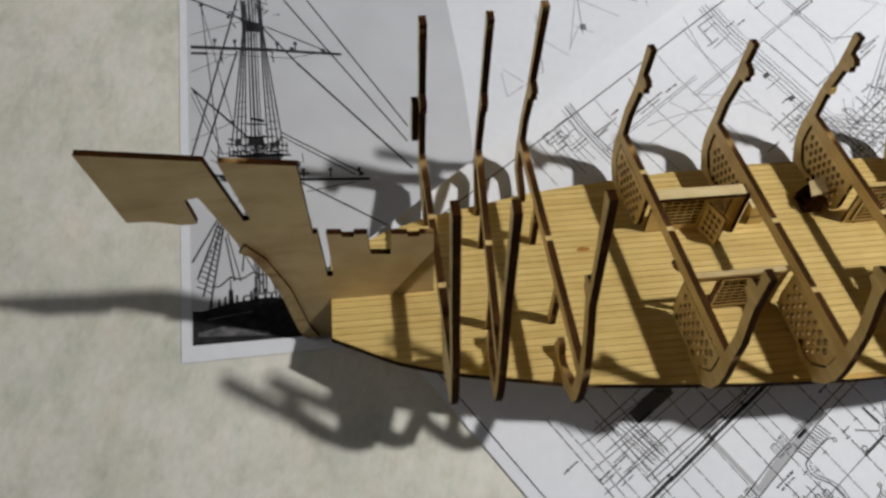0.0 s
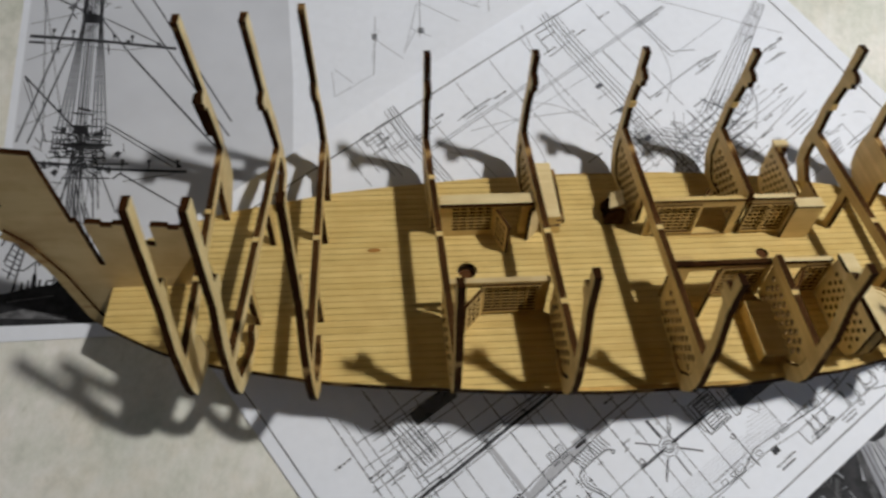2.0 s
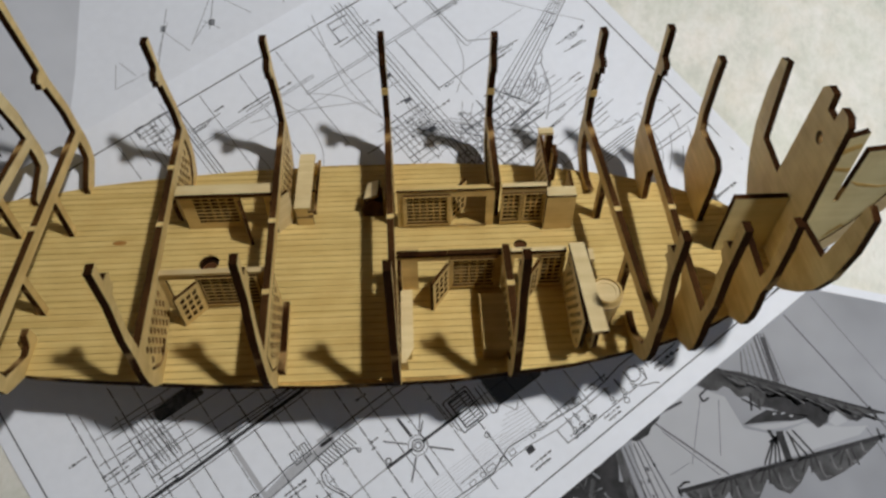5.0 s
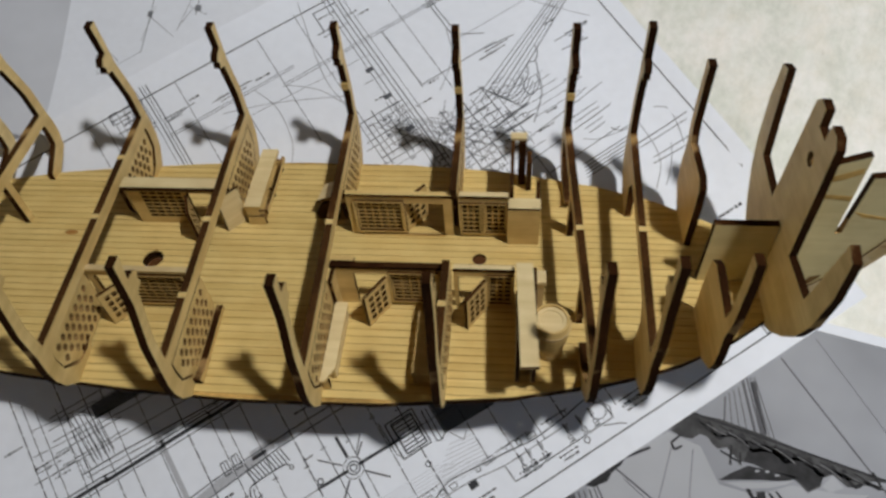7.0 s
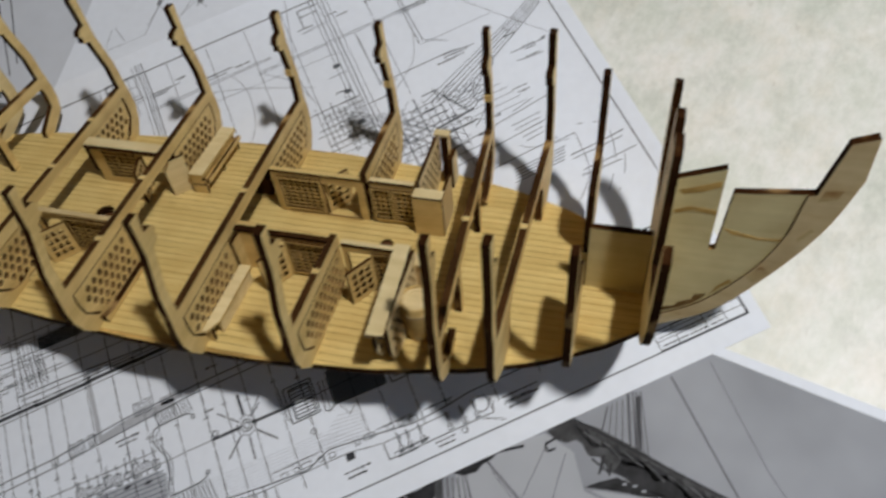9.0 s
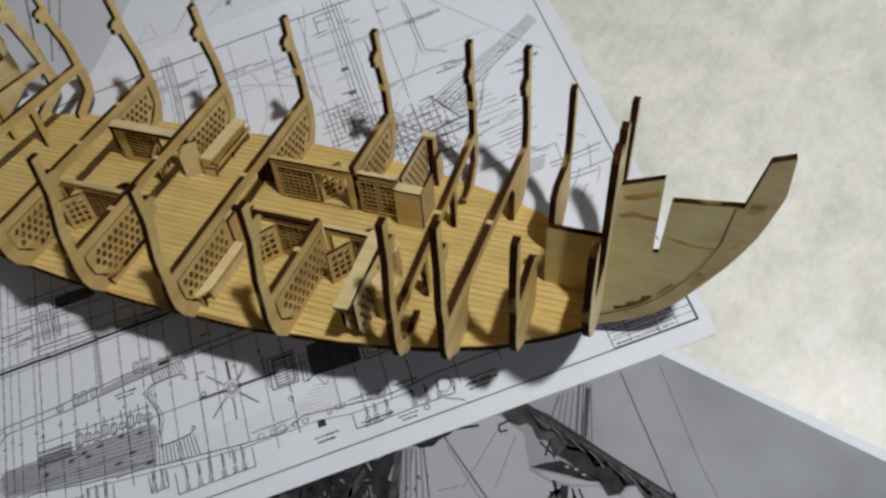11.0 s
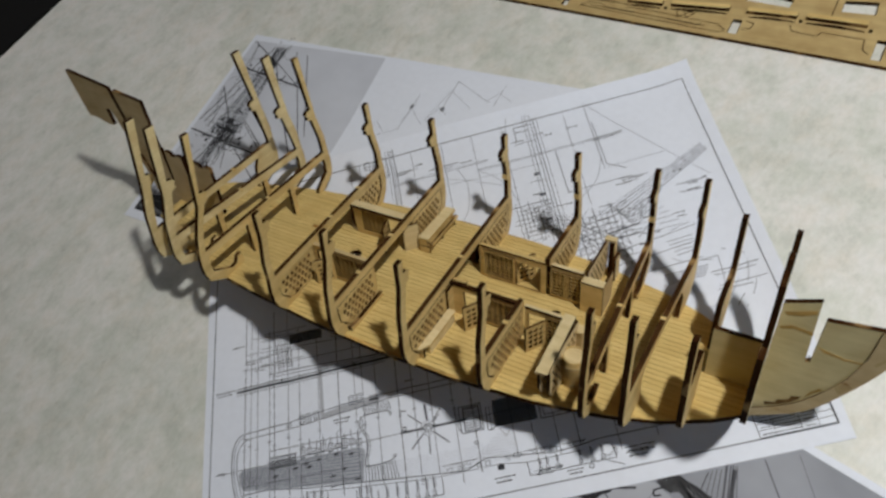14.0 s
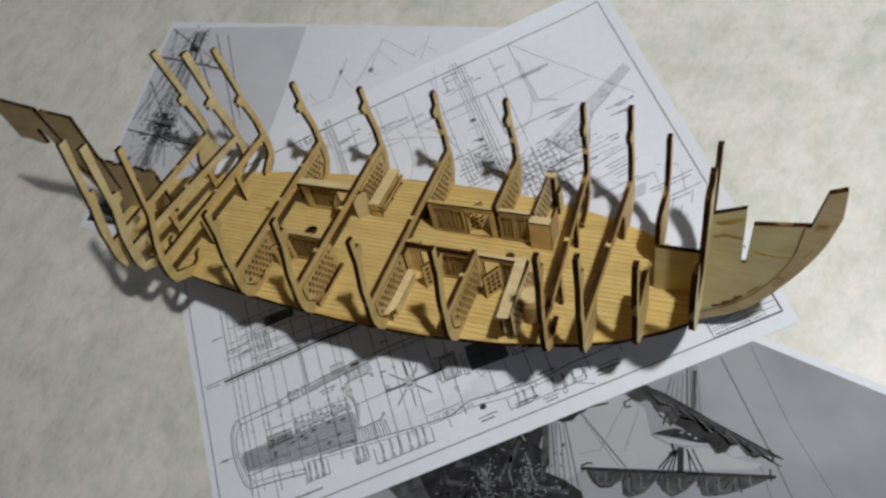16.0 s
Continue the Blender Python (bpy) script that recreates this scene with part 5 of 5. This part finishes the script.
for k in range(9):
    p.line(236 + 3 * k, 206 - 3 * (k % 3), 236.6 + 3 * k, 170 + 4 * (k % 4), 0.3 + 0.15 * (k % 2)), p.line(232 + 2 * (k % 4), 172 + 3.8 * k, 266 - 3 * (k % 3), 172.6 + 3.8 * k, 0.25 + 0.1 * (k % 3))
for k in range(7):
    u, v = rng.gauss(252, 8), rng.gauss(187, 9)
    p.shape(rect(u, v, u + rng.uniform(0.8, 3), v + rng.uniform(0.5, 1.4)))
p.done("bow_drawing", INK_MID, plan, "dense grey framing lines by the bow")

# ---- sheet of cut parts ----
ply_sheet = tagged(new("plywood_sheet"), "flat plywood sheet with laser-cut ship parts still in it", "plywood sheet")
ply_sheet.matrix_basis = pose(0.197, 0.586, 0.0017, 0, 0, 10.3)
outer = mm([(0, 0), (331, 0), (329, 205), (0, 205)])


def gap(u0, u1, v0, v1, width):
    """A narrow cut that widens towards its middle."""
    steps = [k / 12 for k in range(13)]
    return mm([(u0 + (u1 - u0) * f, v0 + (v1 - v0) * f) for f in steps] + [(u0 + (u1 - u0) * f, v0 + (v1 - v0) * f + width * (0.45 + 0.55 * math.sin(math.pi * f))) for f in steps[::-1]])


windows = [rect(197.5, 6, 204.5, 21), rect(297, 4.5, 303.5, 24), rect(60, 4.5, 65, 13), [(199, 43), (232, 42), (233, 51), (222, 53), (200, 52)], [(267, 46), (290, 48), (289, 61), (267, 58)],
           rect(128, 34, 150, 41), rect(40, 40, 92, 46), rect(230, 66, 300, 74), rect(80, 60, 180, 66), rect(40, 84, 300, 92), rect(30, 120, 280, 132), rect(143, 18.6, 145.4, 22), rect(242.4, 28, 244.8, 31.6), rect(289.2, 29.4, 291.6, 33)]
holes = [mm(h) for h in windows] + [gap(113, 141, 16.5, 18.5, 2.2), gap(148, 191, 19.5, 24.5, 2.6), gap(207, 240, 25, 27.4, 2.6), gap(247, 287, 28, 28.8, 3.2), gap(20, 104, 14, 17, 2.2)]
base = sheet("waste_frame", outer, 0.003, None, ply_sheet, holes, (CUT_PLY, TOAST, EDGE))
CUTS = [[(76, 8), (138, 6), (192, 5), (195, 8), (188, 13), (133, 15), (82, 13), (76, 8)], [(207, 21), (213, 20), (212, 14), (207, 12)], [(238, 24), (240, 19), (246, 18), (258, 17.5), (260, 22), (289, 22), (290, 12), (294, 9)]]
CUTS += [[(151, 9), (166, 22)], [(158, 10), (153, 22), (168, 20), (160, 10)], [(166, 9), (158, 23)], [(129, 15), (131, 26)], [(84, 10.5), (180, 9)], [(100, 18), (122, 17), (122, 21)], [(10, 10), (56, 9), (56, 15), (14, 16)],
        [(306, 10), (326, 12)], [(304, 28), (326, 30), (326, 44), (306, 42)], [(70, 48), (124, 52)], [(20, 60), (70, 64), (76, 56)], [(240, 62), (262, 64), (262, 40)]]
for line in CUTS:
    for (u0, v0), (u1, v1) in zip(line, line[1:]):
        length, turn = math.hypot(u1 - u0, v1 - v0), math.degrees(math.atan2(v1 - v0, u1 - u0))
        sheet("cut_line", mm(rect(-0.3, -0.35, length + 0.3, 0.35)), 0.0001, pose(u0 / 1000, v0 / 1000, 0.00156, 0, 0, turn), base, (), (EDGE, EDGE))
for u, v, turn in ((96, 11.4, -1.5), (150, 10.2, -1), (221, 60, 4)):
    sheet("cut_part", mm([(0, -1.4), (26, -1.4), (26, 1.2), (18, 1.2), (18, 2.6), (8, 2.6), (8, 1.2), (0, 1.2)]), 0.0012, pose(u / 1000, v / 1000, 0.0021, 0, 0, turn), base, (), (CUT_PLY, EDGE))

# long parts that have sprung out of their gaps
for u0, u1, v0, v1, high in ((113, 141, 19.4, 21.6, 0.0031), (148, 192, 22.8, 27.6, 0.0034), (205, 240.4, 28.2, 31, 0.0034), (247, 287.6, 31.6, 33, 0.0036), (24, 100, 17, 20, 0.003)):
    sheet("cut_part", mm([(u0, v0), (u1, v1), (u1, v1 + 4.6), (u0, v0 + 4.2)]), 0.003, pose(0, 0, high), base, (), (PLY, EDGE))

knot = sheet("knot", mm([(-44.6 + 3.4 * math.cos(a / 2.4), 15.8 + 1.3 * math.sin(a / 2.4)) for a in range(15)]), 0.0001, pose(0, 0, 0.00214), deck, (), (KNOT, KNOT), "orange-brown knot in a plank")

# ---- deck planks ----
PITCH = 3.5


def plank(y0, y1, cut):
    """One plank between y0 and y1; its ends follow the deck's edge, or the mast hole given for that end."""
    steps = [y0 + (y1 - y0) * k / 4 for k in range(5)]
    def end(y, bow):
        edge = float(np.interp(-abs(y), -BEAM_W[7:], BEAM_X[7:])) - 0.4 if bow else float(np.interp(abs(y), BEAM_W[:8], BEAM_X[:8])) + 0.4
        hole = cut[1] if bow else cut[0]
        if hole:
            hx, hy, r = hole
            reach = math.sqrt(max(0, r * r - (y - hy) ** 2))
            edge = min(edge, hx - reach) if bow else max(edge, hx + reach)
        return edge
    right, left = [(end(y, True), y) for y in steps], [(end(y, False), y) for y in steps]
    if min(q[0] - p[0] for p, q in zip(left, right)) > 3:
        v, f, s = prism(mm(right + left[::-1]), [], 0.0005)
        mesh_object("plank", v, f, (DECK, GROOVE), s, deck, pose(0, 0, 0.00185))


for k in range(-19, 19):
    y0, y1 = k * PITCH + 0.13, (k + 1) * PITCH - 0.13
    last = None
    for hole in MAST_HOLES:
        if y1 > hole[1] - hole[2] and y0 < hole[1] + hole[2]:
            plank(y0, y1, (last, hole))
            last = hole
    plank(y0, y1, (last, None))
